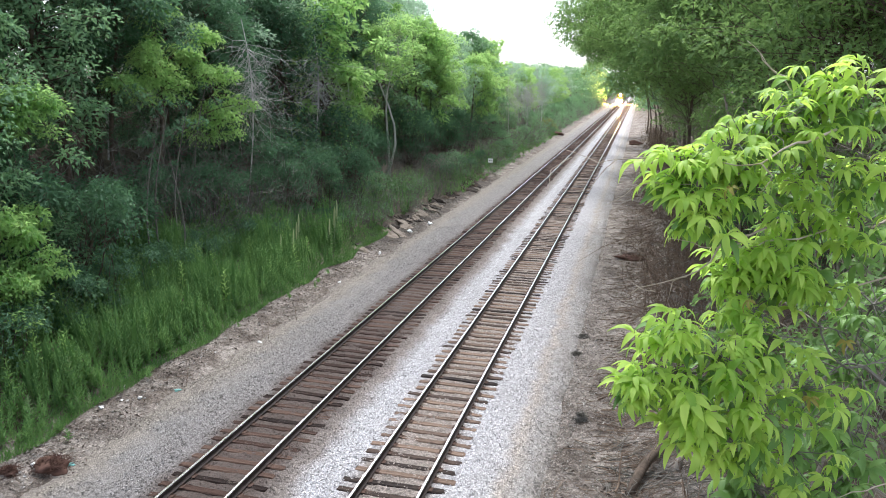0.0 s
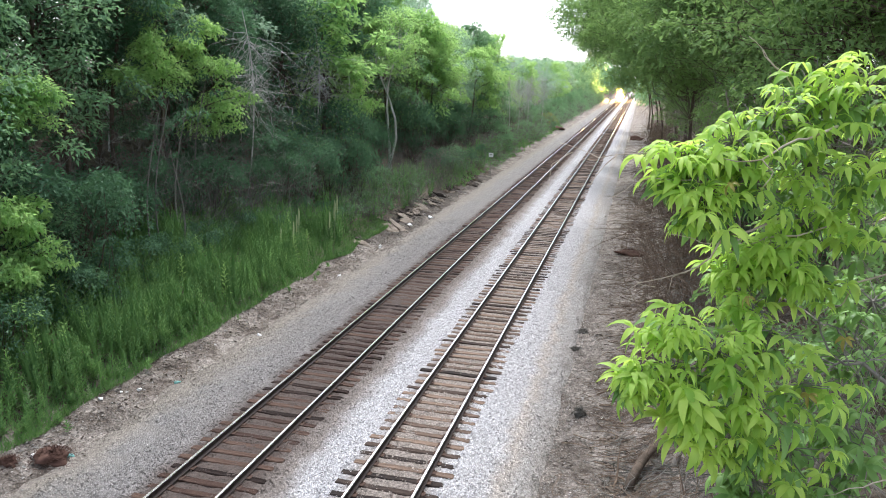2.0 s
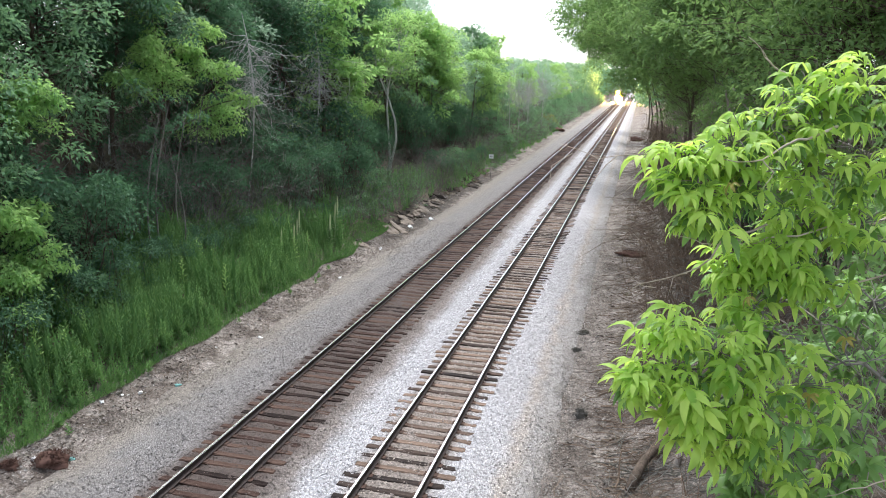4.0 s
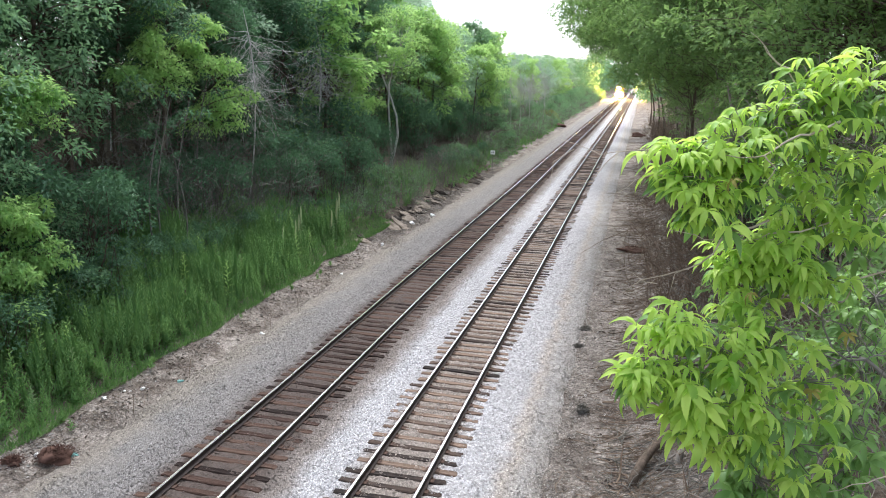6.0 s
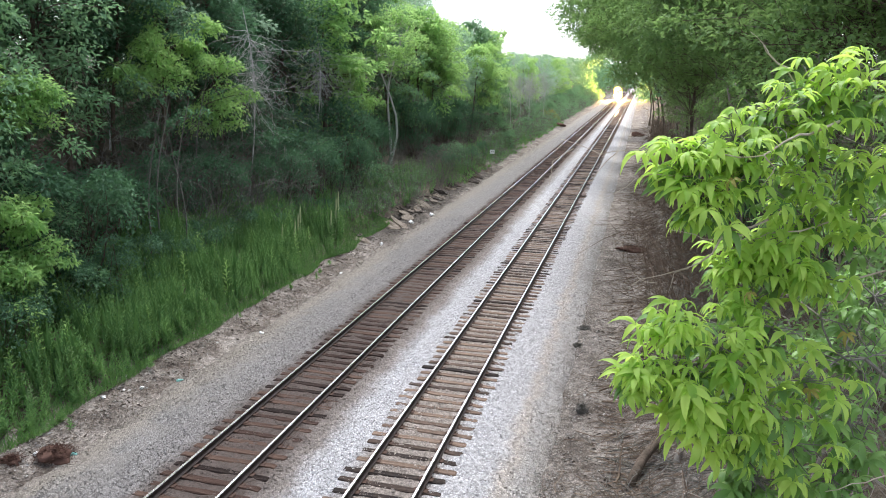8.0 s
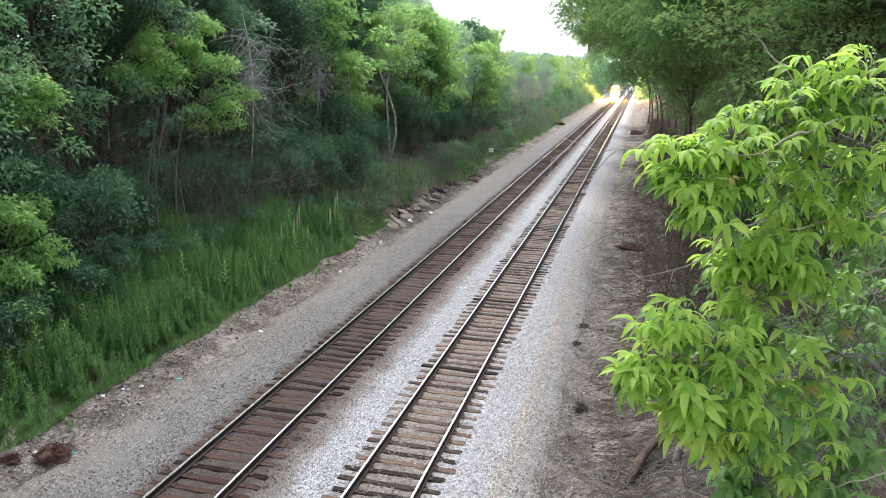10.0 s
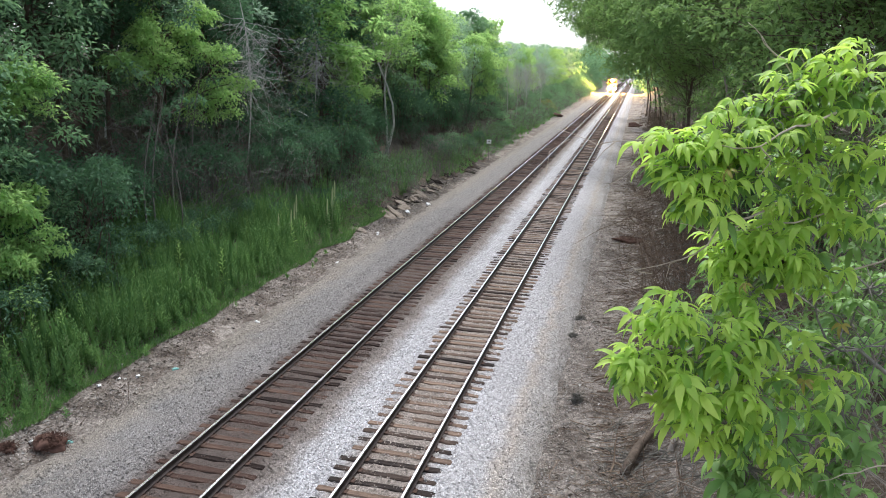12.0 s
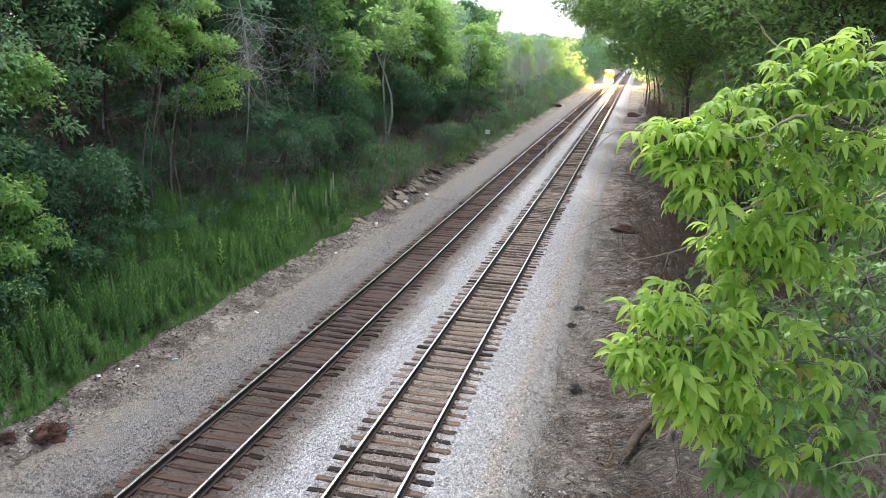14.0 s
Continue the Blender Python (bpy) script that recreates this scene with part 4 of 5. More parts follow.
# ---- near tree ----
def leaflet(b, foot, way, droop, length, width):
    """One lance-shaped leaflet, arched downwards and folded along its midrib."""
    way = Vector(way).normalized()
    side = way.cross(Vector((0, 0, 1)))
    side = side.normalized() if side.length > 0.05 else Vector((1, 0, 0))
    p, d, vs = Vector(foot), way.copy(), []
    prof = [0.06, 0.62, 1.0, 0.86, 0.5, 0.03]
    for w in prof:
        nor = side.cross(d).normalized()
        half = width * 0.5 * w
        vs += [p - side * half + nor * half * 0.35, p, p + side * half + nor * half * 0.35]
        p = p + d * (length / 5)
        d = (d + Vector((0, 0, -droop))).normalized()
    fs = []
    for i in range(5):
        for j in range(2):
            fs.append((i * 3 + j, i * 3 + j + 1, i * 3 + j + 4, i * 3 + j + 3))
    b.add([tuple(v) for v in vs], fs)


def compound_leaf(b, m, rng):
    """A stalk along local +x whose five to seven broad leaflets spread like fingers and hang."""
    part_b = Build()
    stalk = rng.uniform(0.05, 0.11)
    pts = [Vector((stalk * t, 0, 0.02 * math.sin(3 * t) - 0.02 * t * t)) for t in (0, 0.35, 0.7, 1.0)]
    part_b.tube(pts, [0.0025, 0.002, 0.002, 0.0015], 4)
    n = rng.choice((5, 5, 6, 7))
    for i in range(n):
        a = radians(-105 + 210 * i / (n - 1) + rng.uniform(-12, 12))
        long = 1.0 - 0.28 * abs(2 * i / (n - 1) - 1)
        leaflet(part_b, pts[3], (math.cos(a), math.sin(a), rng.uniform(0.05, 0.55)), rng.uniform(0.30, 0.62), long * rng.uniform(0.125, 0.165), long * rng.uniform(0.034, 0.048))
    v = np.concatenate(part_b.v)
    v = np.c_[v, np.ones(len(v))] @ np.array(m).T
    b.add(v[:, :3], part_b.f)


def leaf_mesh(seed, mat=LEAF_NEAR):
    b = Build()
    compound_leaf(b, Matrix.Identity(4), random.Random(seed))
    return b.mesh("leaf", mat, True)


# boughs: x, y, z and radius
UPPER = [(0.22, 3.60, 9.04, 0.14), (0.42, 3.70, 9.11, 0.18), (0.60, 3.80, 9.22, 0.20), (0.80, 3.90, 9.33, 0.20), (0.98, 3.90, 9.38, 0.19), (0.30, 3.60, 8.86, 0.14),
         (0.54, 3.80, 8.92, 0.20), (0.81, 4.00, 9.00, 0.25), (1.05, 4.00, 9.04, 0.22), (0.82, 4.00, 8.72, 0.18), (1.09, 4.10, 8.72, 0.20)]
LOWER = [(0.62, 3.85, 8.60, 0.12), (0.75, 3.90, 8.52, 0.14), (0.92, 3.95, 8.44, 0.15), (0.51, 3.90, 8.49, 0.10), (0.59, 3.80, 8.34, 0.15), (0.11, 3.30, 8.12, 0.09), (0.23, 3.40, 8.34, 0.13), (0.25, 3.40, 8.12, 0.14), (0.42, 3.50, 8.21, 0.16), (0.65, 3.60, 8.26, 0.17),
         (0.36, 3.40, 7.92, 0.13), (0.59, 3.50, 8.02, 0.17), (0.54, 3.50, 7.76, 0.16), (0.86, 3.80, 7.96, 0.19), (0.82, 3.70, 7.67, 0.20)]
BACK = [(1.21, 4.30, 7.96, 0.24), (1.14, 4.00, 7.70, 0.22), (0.67, 3.60, 7.52, 0.15), (1.04, 3.80, 7.47, 0.20), (1.29, 4.40, 8.25, 0.20)]


def twig(name, parent, pts, r, bark, label=""):
    b = Build()
    rng = np.random.default_rng(int(1000 * abs(pts[0][0])) + len(pts))
    line = []
    for i in range(len(pts) - 1):
        line += wiggle(pts[i], pts[i + 1], rng, 0.05, 4)[: 4 if i == len(pts) - 2 else 3]
    k = len(line) - 1
    b.tube(line, [r * (1 - 0.75 * i / k) for i in range(k + 1)], 5)
    return part(name, b, bark, parent, label, True)


def near_tree():
    rng = np.random.default_rng(71)
    pick = random.Random(72)
    fx, fy = 2.6, 4.6
    root = thing("hickory_tree", "young tree with drooping bright yellow-green compound leaves beside the bridge", "tree")
    kinds = [leaf_mesh(700 + i) for i in range(12)]
    # leaves for the back boughs, coloured darker for shade
    shaded = [leaf_mesh(730 + i, LEAF_INNER_SHADE) for i in range(6)]
    foot = Vector((fx, fy, ground_z(fx, fy) - 0.4))
    fork = Vector((1.75, 4.35, 7.3))
    wood, inner = Build(), Build()
    wood.tube(wiggle(foot, fork, rng, 0.03, 8), [0.075 - 0.005 * i for i in range(8)], 8)
    part("trunk", wood, BARK, root)
    for hub, boughs, n, extra in ((Vector((1.45, 4.4, 8.75)), UPPER, 21, 14), (Vector((1.2, 4.1, 8.0)), LOWER, 19, 10), (Vector((1.5, 4.5, 7.75)), BACK, 14, 16)):
        wood = Build()
        wood.tube(wiggle(fork, hub, rng, 0.06, 6), [0.020 - 0.002 * i for i in range(6)], 6)
        done = [hub]
        for x, y, z, r in sorted(boughs, key=lambda k: (Vector(k[:3]) - hub).length):
            c = Vector((x, y, z))
            low = c + Vector((0.02, 0.10, -0.07))
            start = min(done, key=lambda k: (k - c).length + 0.45 * (k - hub).length)
            wood.tube(wiggle(start, low, rng, 0.12, 6), [0.0075 - 0.0008 * i for i in range(6)], 5)
            done.append(low)
            for q in range(n + extra):
                off = Vector(rng.normal(0, 1, 3)).normalized() * r * (rng.random() ** 0.35 if q < n else 0.8 * rng.random() ** 0.5)
                off.z *= 0.85
                if q >= n:
                    off += Vector((0.05, 0.12, -0.06))
                p = c + off
                wood.tube(wiggle(c, p, rng, 0.12, 4), [0.004, 0.003, 0.0025, 0.002], 4)
                out = off + (c - hub) * 0.3 + Vector((-0.05, -0.08, 0))
                a = math.degrees(math.atan2(out.y, out.x)) + rng.normal(0, 40)
                m = pose(*p, rng.normal(0, 16), rng.uniform(-20, 35), a) @ Matrix.Scale(rng.uniform(0.66, 1.06), 4)
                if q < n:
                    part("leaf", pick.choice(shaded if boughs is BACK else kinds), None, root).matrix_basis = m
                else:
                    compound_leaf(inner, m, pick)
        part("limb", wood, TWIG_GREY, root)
    # inner leaves take the darker colour that stands for shade
    tagged(part("inner_foliage", inner, LEAF_INNER_SHADE, root, "", True), kind="stuff")
    # bare bleached twigs that reach out over the cutting
    dead = "bleached bare twig"
    twig("twig", root, [(0.45, 3.75, 9.05), (0.01, 3.5, 9.06), (-0.16, 3.5, 9.03), (-0.34, 3.5, 9.09)], 0.0035, TWIG_PALE, dead)
    twig("twig", root, [(-0.08, 3.5, 9.05), (-0.19, 3.5, 8.91), (-0.31, 3.5, 8.90)], 0.0025, TWIG_PALE, dead)
    twig("twig", root, [(-0.28, 3.5, 9.05), (-0.37, 3.5, 8.99), (-0.38, 3.5, 8.88)], 0.002, TWIG_PALE, dead)
    twig("twig", root, [(0.25, 3.55, 8.95), (0.0, 3.5, 8.93), (-0.12, 3.5, 8.84)], 0.0025, TWIG_PALE, dead)
    twig("twig", root, [(0.60, 3.7, 8.75), (0.38, 3.5, 8.68), (0.25, 3.5, 8.54), (0.0, 3.5, 8.42)], 0.006, TWIG_PALE, dead)
    twig("twig", root, [(0.26, 3.5, 8.54), (0.20, 3.5, 8.51), (0.19, 3.5, 8.44)], 0.0035, TWIG_PALE, dead)
    twig("twig", root, [(0.13, 3.5, 8.46), (0.06, 3.5, 8.47), (0.02, 3.5, 8.50)], 0.0025, TWIG_PALE, dead)
    twig("twig", root, [(0.50, 3.6, 8.70), (0.31, 3.5, 8.68), (0.16, 3.5, 8.71)], 0.0035, TWIG_PALE, dead)
    twig("twig", root, [(0.85, 3.75, 9.20), (0.66, 3.55, 9.15), (0.52, 3.5, 9.06), (0.36, 3.45, 9.06)], 0.007, TWIG_PALE, dead)
    twig("twig", root, [(0.52, 3.5, 9.06), (0.57, 3.5, 9.01), (0.52, 3.48, 8.93)], 0.004, TWIG_PALE, dead)
    twig("twig", root, [(0.90, 4.2, 9.25), (0.65, 4.0, 9.42), (0.55, 4.0, 9.50), (0.47, 4.0, 9.59)], 0.0045, TWIG_PALE, dead)
    twig("twig", root, [(0.68, 4.0, 9.42), (0.62, 4.0, 9.44), (0.54, 4.0, 9.53)], 0.005, TWIG_PALE, dead)
    twig("twig", root, [(1.5, 4.2, 7.5), (1.30, 3.7, 7.58), (1.14, 3.6, 7.57), (0.95, 3.5, 7.55)], 0.006, TWIG_PALE, dead)
    twig("twig", root, [(1.4, 4.3, 8.6), (1.05, 3.9, 8.46), (1.02, 3.9, 8.36), (0.93, 3.9, 8.31)], 0.006, TWIG_PALE, dead)
    twig("twig", root, [(1.3, 4.3, 8.75), (0.77, 3.85, 8.68), (0.58, 3.8, 8.64), (0.43, 3.8, 8.63)], 0.006, TWIG_PALE, dead)
    twig("twig", root, [(1.45, 4.0, 8.5), (1.25, 3.8, 8.2), (1.18, 3.8, 7.95), (1.12, 3.8, 7.75)], 0.006, TWIG_GREY)
    twig("twig", root, [(1.25, 3.8, 8.2), (1.1, 3.75, 8.12), (1.0, 3.7, 8.0)], 0.004, TWIG_GREY)
    withered = leaf_mesh(750, LEAF_YELLOW)
    for x, y, z, a in ((0.57, 3.62, 8.45, 200), (0.86, 3.62, 8.02, 250), (0.42, 3.5, 8.98, 220), (1.0, 3.7, 8.28, 240)):
        part("leaf", withered, None, root, "yellowed withering leaf").matrix_basis = pose(x, y, z, 10, 40, a) @ Matrix.Scale(0.5, 4)
    b = Build()
    for q in range(16):  # a thin dead tangle at the back of the crown
        p = Vector((rng.uniform(1.05, 1.45), rng.uniform(4.0, 4.4), rng.uniform(7.7, 8.55)))
        w = Vector((rng.normal(-0.12, 0.15), rng.normal(-0.1, 0.1), rng.normal(-0.12, 0.2)))
        pts = wiggle(p, p + w * 1.3, rng, 0.14, 6)
        b.tube(pts, [0.005 - 0.0007 * i for i in range(6)], 4)
        b.tube(wiggle(pts[3], pts[3] + Vector(rng.normal(0, 0.09, 3)), rng, 0.1, 4), [0.0025, 0.002, 0.0015, 0.001], 3)
    tagged(part("dead_tangle", b, TWIG_GREY, root, "thin grey dead twigs"), kind="stuff")
    return root


near_tree()


# ---- weeds and small plants of the left bank ----
def weeds():
    """Tall leafy weeds, too many to count."""
    rng = np.random.default_rng(81)
    b = Build()
    n = 9500
    ys = np.where(rng.random(n) < 0.78, 13 + 27 * rng.random(n), 38 + 120 * rng.random(n) ** 1.4)
    for y in ys:
        near = y < 40
        x = -15.25 - (4.8 if near else 3.2) * rng.random() ** 0.8 - 0.5 * noise.noise((y * 0.35, 2.0, 0))
        if near and rng.random() < 0.05:
            x += rng.uniform(0.2, 1.1)
        elif 38 < y < 62:
            x -= 0.5
        elif y >= 62:
            x += 0.7
        thick = noise.noise((x * 0.6, y * 0.45, 5.0))
        if thick < -0.12 and rng.random() < 0.65:
            continue
        edge = min(1.0, max(0.22, 0.35 + (-15.2 - x) * 0.75)) * (1.35 if rng.random() < 0.07 else 1.0)
        h = edge * rng.uniform(0.6, 1.3) * (1.15 + 0.9 * thick)
        z = ground_z(x, y)
        k = 16 if near else 10
        t = np.linspace(0.12, 1.0, k)
        a = np.arange(k) * 2.4 + rng.random() * 6
        tilt = rng.normal(0, 0.1, 2)
        c = np.stack([x + tilt[0] * t * h, y + tilt[1] * t * h, z + t * h], 1)
        ax = np.stack([np.cos(a), np.sin(a), 0.55 + 0.9 * t], 1)
        up = np.stack([-np.cos(a), -np.sin(a), np.full(k, 1.2)], 1)
        lo = (0.20 - 0.09 * t) * rng.uniform(0.8, 1.25) * (1.0 if near else 1.5)
        b.leaves(c, ax, up, lo, lo * 0.32)
        b.leaves([(x, y, z)], [(tilt[0], tilt[1], 1)], [(1, 0.3, 0)], h, 0.012)
    m = 16000  # grass blades at the fringe
    y = 13 + 34 * rng.random(m) ** 1.1
    x = -15.0 - 1.5 * rng.random(m) ** 1.5
    x += np.array([-0.5 * noise.noise((v * 0.35, 2.0, 0)) for v in y])
    z = np.array([ground_z(p, q) for p, q in zip(x, y)])
    ax = np.c_[rng.normal(0, 0.45, (m, 2)), np.ones(m)]
    b.leaves(np.c_[x, y, z], ax, rng.normal(0, 1, (m, 3)), rng.uniform(0.12, 0.34, m), 0.018)
    tagged(part("weeds", b, LEAF_WEED), "tall green weeds and grass along the foot of the bank", "weeds", kind="stuff")


weeds()


def mullein(name, label, H, seed, spike=True, mat=LEAF_SAGE):
    rng = np.random.default_rng(seed)
    root = thing(name, label, "plant", "single tall weeds")
    b, lv = Build(), Build()
    b.tube(wiggle((0, 0, -0.1), (0.04, 0.02, H), rng, 0.02, 6), [0.02, 0.02, 0.02, 0.04 if spike else 0.012, 0.05 if spike else 0.01, 0.015 if spike else 0.004], 6)
    part("stalk", b, mat, root)
    if spike:
        b = Build()
        b.tube(wiggle((0.03, 0.02, H * 0.6), (0.05, 0.02, H * 1.12), rng, 0.02, 6), [0.03, 0.055, 0.06, 0.055, 0.045, 0.015], 7)
        part("flower_spike", b, SPIKE, root, "pale yellow-green flower spike")
    k = 26
    t = np.linspace(0.03, 0.72 if spike else 1.0, k)
    a = np.arange(k) * 2.4
    c = np.stack([0 * t, 0 * t, t * H], 1)
    ax = np.stack([np.cos(a), np.sin(a), 0.35 + 0.6 * t], 1)
    lv.leaves(c, ax, np.stack([-np.cos(a), -np.sin(a), np.full(k, 1.5)], 1), (0.42 - 0.28 * t) * (0.7 + 0.2 * H), (0.13 - 0.08 * t), 0.3)
    part("foliage", lv, mat, root)
    return root


tall_mullein = settle(mullein("mullein", "tall pale-green mullein with an upright flower spike", 2.2, 91), -16.0, 39.2)
for x, y, s in ((-16.2, 39.8, 0.9), (-15.9, 38.3, 0.8), (-16.5, 35.4, 0.8), (-16.3, 34.6, 0.75), (-16.7, 36.1, 0.85), (-16.6, 33.8, 0.7), (-16.4, 40.6, 1.0)):
    put(tall_mullein, x, y, 77 * s, s)
young_mullein = settle(mullein("broadleaf_weed", "young broad-leaved pale-green weed at the gravel's edge", 1.1, 92, False), -15.9, 18.2)
for x, y, s in ((-15.75, 16.4, 0.7), (-15.3, 17.7, 0.4), (-15.2, 18.1, 0.4), (-15.9, 21.8, 0.6)):
    put(young_mullein, x, y, 200 * s, s)


tall_weed = settle(mullein("tall_weed", "tall light-green leafy weed standing above the grass", 1.35, 93, False, LEAF_BRIGHT), -16.6, 18.9)
weed_rng = random.Random(94)
for i in range(34):
    put(tall_weed, -15.9 - 2.6 * weed_rng.random(), 15 + 22 * weed_rng.random(), weed_rng.uniform(0, 360), weed_rng.uniform(0.6, 1.05), weed_rng.uniform(0.9, 1.3))

# ---- sign ----
def trackside_sign():
    x, y = -13.75, 74.0
    z = ground_z(x, y)
    root = thing("trackside_sign", "small white square sign with a dark mark on a thin post", "sign", at=(x, y, z))
    b = Build()
    b.tube([(0, 0, -0.3), (0, 0, 2.46)], [0.02, 0.02], 8)
    part("post", b, POST_METAL, root)
    b = Build()
    b.box((-0.23, -0.045, 2.06), (0.23, -0.03, 2.46), 0, 0.004)
    plate = part("plate", b, WHITE_PAINT, root, "white enamelled plate")
    for k in (-0.08, 0.08):
        b = Build()
        b.box((k - 0.04, -0.052, 2.22), (k + 0.03, -0.0455, 2.31))
        part("bar", b, BLACK_PAINT, plate)


trackside_sign()


# ---- stones, litter, dead wood ----
def lump(b, rng, rx, ry, rz, rough=0.3, level=2):
    bm = bmesh.new()
    bmesh.ops.create_icosphere(bm, subdivisions=level, radius=1)
    o = Vector(rng.normal(0, 10, 3))
    vs = []
    for v in bm.verts:
        k = 1 + rough * noise.noise(v.co * 1.3 + o) + 0.5 * rough * noise.noise(v.co * 3.4 + o)
        p = v.co * k
        vs.append((p.x * rx, p.y * ry, p.z * rz))
    b.add(vs, [tuple(v.index for v in f.verts) for f in bm.faces])
    bm.free()


def rock_ledges():
    """Tan slabs and dark clods that stick out of the washed-out foot of the bank."""
    rng = np.random.default_rng(101)
    for i in range(40):
        y = 40.5 + 32 * rng.random()
        tan = rng.random() < (0.6 if y < 58 else 0.2)
        b = Build()
        lump(b, rng, rng.uniform(0.35, 0.95), rng.uniform(0.22, 0.55), rng.uniform(0.12, 0.22), 0.95, 3)
        x = -14.8 + rng.uniform(-0.5, 0.45)
        ob = tagged(part("rock_ledge", b, SLAB if tan else SOIL_DARK), "slanting slab of tan eroded rock at the foot of the bank" if tan else "dark eroded clay ledge at the foot of the bank", "rock", "rock ledges along the bank")
        ob.matrix_basis = pose(x, y, ground_z(x, y) - 0.06, rng.uniform(-12, 12), rng.uniform(8, 30), rng.uniform(-35, 15))


rock_ledges()


def litter():
    rng = np.random.default_rng(111)
    spots = ((-13.34, 25.18, 0.09), (-15.2, 19.77, 0.08), (-14.89, 18.2, 0.09), (-14.26, 14.81, 0.10), (-14.35, 19.27, 0.10), (-13.75, 34.31, 0.11), (-13.92, 41.03, 0.13), (-13.6, 51.05, 0.22), (-14.1, 47.66, 0.2), (-14.7, 18.9, 0.06))
    for i, (x, y, s) in enumerate(spots):
        b = Build()
        lump(b, rng, s, s * 0.7, s * 0.45, 0.9, 2)
        ob = tagged(part("litter", b, PAPER), "crumpled white scrap of litter on the gravel", "litter", "scraps of litter")
        ob.matrix_basis = pose(x, y, max(ground_z(x, y), ballast_z(x, y) if x > -14 else -9) + s * 0.2, 10, 20, 50 * i)
    for x, y in ((-13.68, 20.3), (-13.6, 15.3)):
        b = Build()
        lump(b, rng, 0.12, 0.05, 0.05, 0.6, 2)
        ob = tagged(part("bottle_scrap", b, TURQUOISE), "flattened turquoise plastic scrap on the gravel", "litter", "scraps of litter")
        ob.matrix_basis = pose(x, y, max(ground_z(x, y), ballast_z(x, y)) + 0.02, 0, 0, 30)


litter()


def grass_heap(name, label, x, y, R, H, mat, n, seed):
    rng = np.random.default_rng(seed)
    root = thing(name, label, "dead grass", at=(x, y, max(ground_z(x, y), ballast_z(x, y) if x > -14 else -9)))
    b = Build()
    lump(b, rng, R * 0.75, R * 0.6, H * 0.6, 0.8, 3)
    part("mat", b, mat, root, "", True)
    b = Build()
    p = rng.normal(0, 0.45, (n, 2)) * R
    z = H * np.maximum(0, 1 - (p ** 2).sum(1) / (R * R)) * 0.7
    ax = np.c_[rng.normal(0, 1, (n, 2)), rng.uniform(0.0, 0.9, n)]
    b.leaves(np.c_[p, z], ax, rng.normal(0, 1, (n, 3)), rng.uniform(0.06, 0.16, n), 0.012)
    tagged(part("straw", b, mat, root), kind="stuff")
    return root


grass_heap("dead_grass_heap", "red-brown heap of dead grass on the gravel shoulder", -13.85, 14.95, 0.55, 0.3, RED_SOIL, 900, 121)
grass_heap("dead_grass_heap", "small red-brown heap of dead grass on gravel", -14.55, 14.3, 0.3, 0.18, RED_SOIL, 400, 122)
grass_heap("dead_weed", "withered dark weed tuft on the gravel", -1.5, 29.6, 0.24, 0.12, TWIG_GREY, 260, 123)
grass_heap("dead_weed", "withered dark weed tuft on the gravel", -1.62, 27.6, 0.20, 0.10, TWIG_GREY, 220, 124)
grass_heap("dead_weed", "withered dark weed tuft at the gravel's edge", -1.03, 21.7, 0.22, 0.32, TWIG_GREY, 320, 125)
grass_heap("soil_heap", "rust-red heap of soil beside the ballast", -0.1, 131, 1.6, 0.9, RED_SOIL, 300, 126)
grass_heap("soil_heap", "low rust-brown heap of needles and soil by the track", 0.2, 44.2, 1.0, 0.35, RED_SOIL, 500, 127)
grass_heap("soil_heap", "rust-brown heap of dead plants at the ballast edge", -15.4, 148, 2.2, 0.9, RED_SOIL, 300, 128)


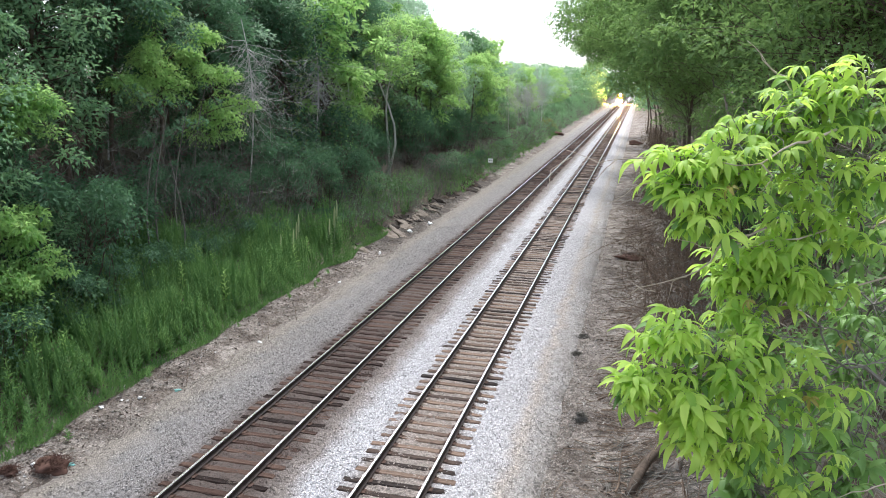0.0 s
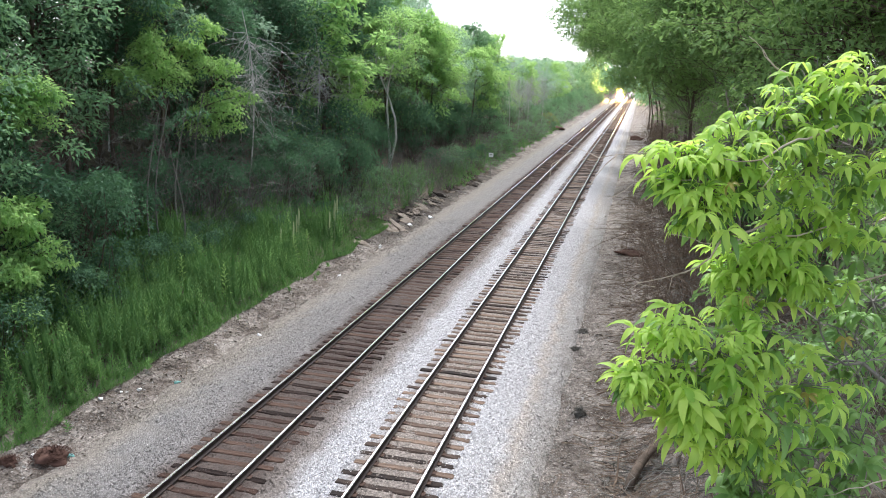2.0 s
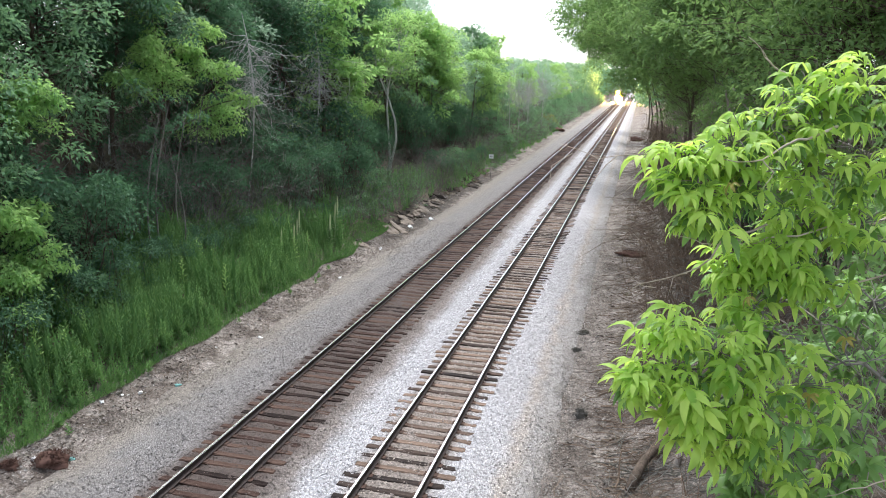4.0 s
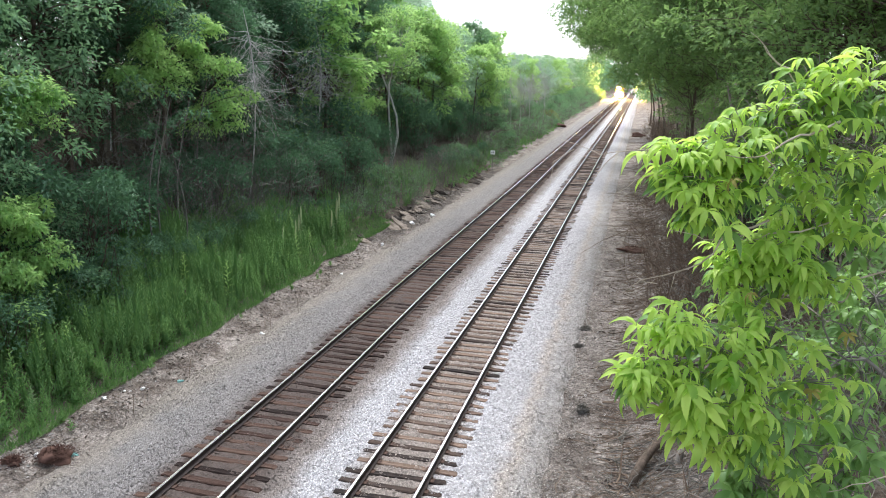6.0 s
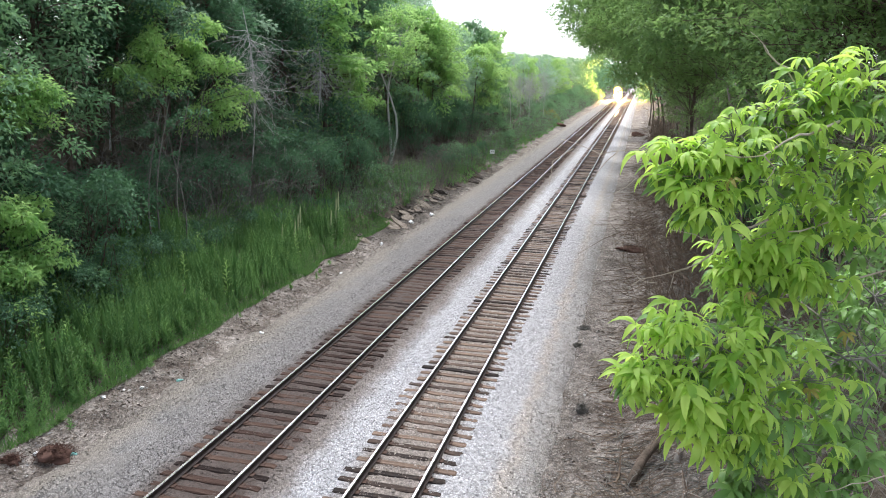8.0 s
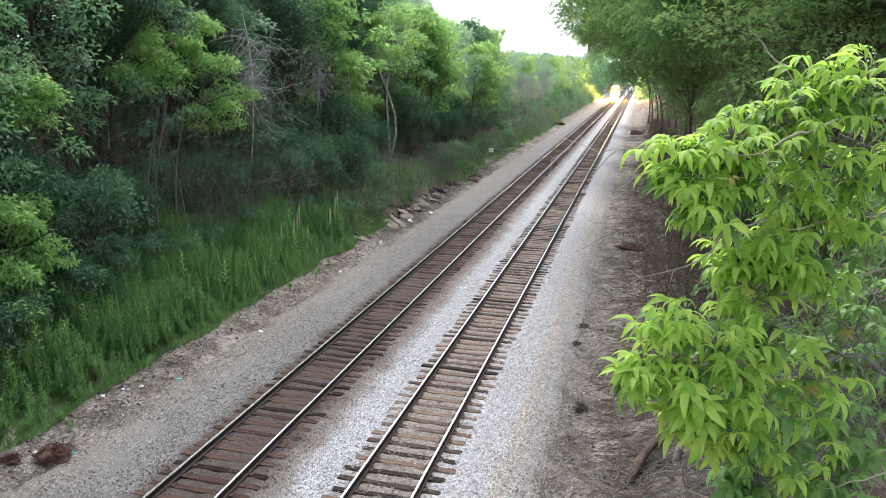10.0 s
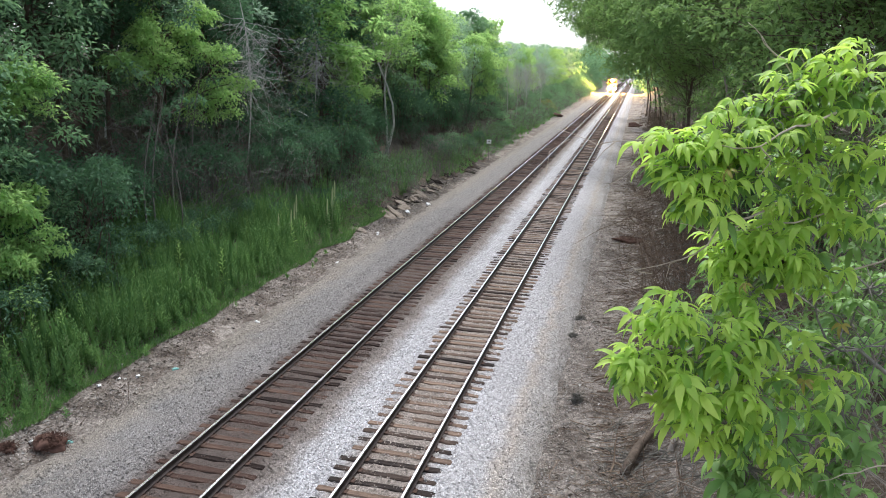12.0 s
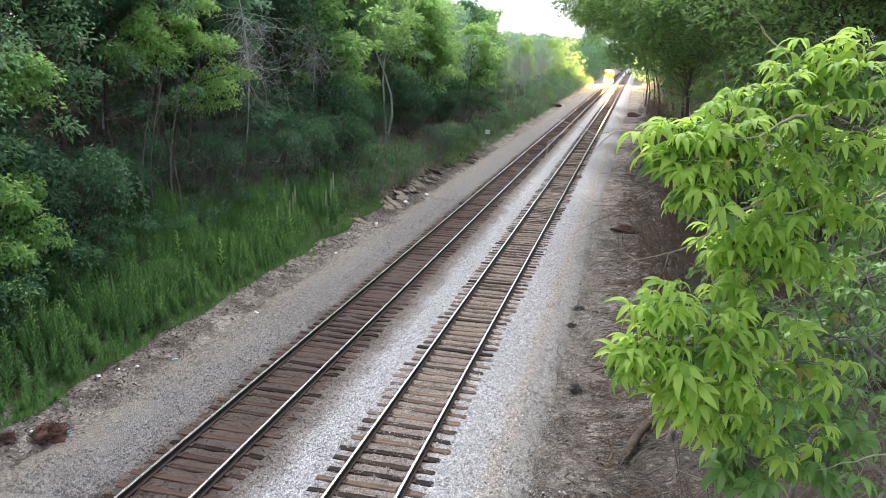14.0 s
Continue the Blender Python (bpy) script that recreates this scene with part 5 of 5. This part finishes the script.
def dead_wood():
    rng = np.random.default_rng(131)
    b = Build()
    b.tube(wiggle((0.45, 17.5, -0.32), (1.55, 20.2, 0.55), rng, 0.03, 8), [0.12, 0.13, 0.12, 0.11, 0.11, 0.10, 0.09, 0.07], 9)
    tagged(part("fallen_log", b, BARK, None, "", True), "grey-brown fallen log lying among dead twigs", "log")
    b = Build()
    b.tube(wiggle((1.5, 18.4, -0.35), (1.65, 18.6, 0.28), rng, 0.05, 5), [0.11, 0.10, 0.09, 0.09, 0.06], 8)
    tagged(part("stump", b, BARK_PALE, None, "", True), "short pale broken stump among dead twigs", "stump")
    for x, y, dx, dy in ((0.1, 17.6, 0.5, 1.5), (-0.1, 18.1, 0.9, -0.5), (-0.6, 23.3, 1.4, 0.3), (0.2, 26.0, 1.5, 0.6), (-0.5, 31.5, 1.3, 0.8)):
        b = Build()
        pts = wiggle((x, y, ground_z(x, y) + 0.03), (x + dx, y + dy, ground_z(x + dx, y + dy) + 0.12), rng, 0.08, 7)
        b.tube(pts, [0.03, 0.028, 0.026, 0.022, 0.018, 0.013, 0.008], 5)
        b.tube(wiggle(pts[3], pts[3] + Vector((0.3, 0.45, 0.1)), rng, 0.1, 4), [0.014, 0.011, 0.008, 0.004], 4)
        tagged(part("dead_branch", b, STEM_DRY), "dead forked branch lying on bare earth", "branch", "fallen branches")
    b = Build()
    n = 1500
    for i in range(n):  # dead stems and roots that lie all over the strip
        y = 15 + 75 * rng.random() ** 1.5
        x = 0.4 + rng.normal(0, 0.75)
        x = min(max(x, -1.45), 2.6)
        a = rng.normal(0.25, 0.5)
        s = rng.uniform(0.3, 1.5)
        pts = wiggle((x, y, 0), (x + s * math.cos(a), y + s * math.sin(a), 0), rng, 0.1, 5)
        for p in pts:
            p.z = ground_z(p.x, p.y) + rng.uniform(0.0, 0.07)
        w = rng.uniform(0.006, 0.017)
        b.tube(pts, [w, w, w * 0.8, w * 0.6, w * 0.3], 3)
    tagged(part("dead_stems", b, STEM_DRY), "tangled dead stems and roots lying on the bare earth", "dead stems", kind="stuff")
    b = Build()
    for i in range(260):  # broken branches heaped round the log
        x, y = rng.uniform(-0.1, 2.6), 15.2 + 5.2 * rng.random() ** 1.3
        a, n = rng.uniform(0, 6.28), rng.uniform(0.35, 1.3)
        z = ground_z(x, y) + rng.uniform(0.0, 0.28) * min(1.0, max(0.15, x))
        pts = wiggle((x, y, z), (x + n * math.cos(a), y + n * math.sin(a), ground_z(x + n * math.cos(a), y + n * math.sin(a)) + rng.uniform(0.02, 0.3)), rng, 0.09, 5)
        w = rng.uniform(0.006, 0.022)
        b.tube(pts, [w, w * 0.9, w * 0.75, w * 0.55, w * 0.3], 4)
        b.tube(wiggle(pts[2], pts[2] + Vector((rng.normal(0, 0.2), rng.normal(0, 0.2), rng.uniform(0, 0.18))), rng, 0.1, 3), [w * 0.5, w * 0.4, w * 0.2], 3)
    tagged(part("brush_pile", b, TWIG_GREY), "heap of broken grey branches and twigs round the fallen log", "branches", kind="stuff")
    b = Build()
    for i in range(260):  # thin dry stalks on the left shoulder
        y = 14 + 40 * rng.random()
        x = -14.3 + rng.normal(0, 0.45)
        z = ground_z(x, y)
        pts = wiggle((x, y, z), (x + rng.normal(0, 0.35), y + rng.normal(0, 0.35), z + rng.uniform(0.03, 0.22)), rng, 0.15, 4)
        b.tube(pts, [0.006, 0.005, 0.004, 0.002], 3)
    tagged(part("dry_stalks", b, STEM_DRY), "thin dry stalks on the dirt shoulder", "dead stems", kind="stuff")
    for x, y, h in ((-13.1, 27.9, 1.0), (-13.68, 17.9, 0.8), (-13.5, 20.6, 1.1), (-13.3, 25.8, 0.8)):
        b = Build()
        p0 = Vector((x, y, ground_z(x, y) - 0.1))
        pts = wiggle(p0, p0 + Vector((rng.normal(0, 0.05), 0, h)), rng, 0.03, 5)
        b.tube(pts, [0.008, 0.007, 0.006, 0.005, 0.003], 4)
        for q in range(8):
            k = pts[2 + q % 3]
            b.tube(wiggle(k, k + Vector(rng.normal(0, 0.09, 3)) + Vector((0, 0, 0.08)), rng, 0.1, 3), [0.003, 0.0025, 0.0015], 3)
        tagged(part("dead_weed_stalk", b, STEM_DRY), "thin upright dead weed stalk on the gravel shoulder", "dead plant", "dead weed stalks")


dead_wood()


def debris():
    """Chips of bark, dirt clods and pebbles strewn over both dirt strips."""
    rng = np.random.default_rng(141)
    k = Mat("strewn_debris", 0.9)
    k.color(k.ramp(k.island(), (0.0, (0.06, 0.048, 0.04)), (0.3, (0.17, 0.14, 0.115)), (0.7, (0.26, 0.23, 0.195)), (1.0, (0.46, 0.44, 0.41))))
    b = Build()
    m = 11000
    left = rng.random(m) < 0.55
    y = np.where(left, 13 + 50 * rng.random(m) ** 1.4, 15 + 60 * rng.random(m) ** 1.5)
    patch = np.array([noise.noise((v * 0.55, 4.0, 0)) for v in y])
    x = np.where(left, -14.75 + 0.55 * rng.normal(0, 1, m) + 0.35 * patch, 0.0 + 0.75 * rng.normal(0, 1, m) + 0.5 * patch)
    z = np.array([max(ground_z(p, q), ballast_z(p, q) if -14 < p < -1.2 else -9) for p, q in zip(x, y)])
    s = rng.uniform(0.03, 0.13, m) * np.where(rng.random(m) < 0.1, 1.8, 1.0)
    ax = np.c_[rng.normal(0, 1, (m, 2)), rng.normal(0, 0.15, m)]
    up = np.c_[rng.normal(0, 0.3, (m, 2)), np.ones(m)]
    b.leaves(np.c_[x, y, z + 0.015], ax, up, s, s * rng.uniform(0.2, 0.6, m), 0.4)
    tagged(part("debris", b, k.m), "strewn bark chips, dead leaves and pebbles on the dirt", "debris", kind="stuff")


debris()


def leaning_stems():
    rng = np.random.default_rng(151)
    for x, y, dx, h in ((4.4, 31.0, -1.5, 7.4), (4.9, 28.0, -0.9, 7.6), (4.2, 38.0, 0.2, 6.6), (3.4, 40.0, -0.3, 6.2), (3.8, 47.0, 0.3, 6.8), (5.2, 24.0, -0.7, 8.0), (4.6, 55.0, -0.6, 7.2)):
        z = ground_z(x, y)
        b = Build()
        pts = wiggle((x, y, z - 0.3), (x + dx, y + rng.normal(0, 0.5), z + h), rng, 0.04, 7)
        b.tube(pts, [0.085, 0.08, 0.075, 0.068, 0.06, 0.05, 0.04], 7)
        root = thing("dead_sapling", "pale leaning bare sapling stem under the trees", "tree", "bare sapling stems")
        part("trunk", b, BARK_PALE, root)
        for q in range(5):
            k = pts[3 + q % 4]
            b = Build()
            b.tube(wiggle(k, k + Vector((rng.normal(0, 0.7), rng.normal(0, 0.7), rng.uniform(0.1, 0.9))), rng, 0.12, 5), [0.025, 0.02, 0.015, 0.01, 0.005], 4)
            part("branch", b, TWIG_GREY, root)


leaning_stems()
# ---- motion ----
def motions():
    walk(LOCO, [(t, pose(-9.24, 374 - SPEED * t, 0)) for t in (0.0, 3.5, 7.0, 10.5, 14.0)])
    for wheel, y in WHEELS:
        walk(wheel, [(i / 10, pose(0, y, 0.53, math.degrees(SPEED * i / 10 / 0.53), 0, 0)) for i in range(141)])


motions()
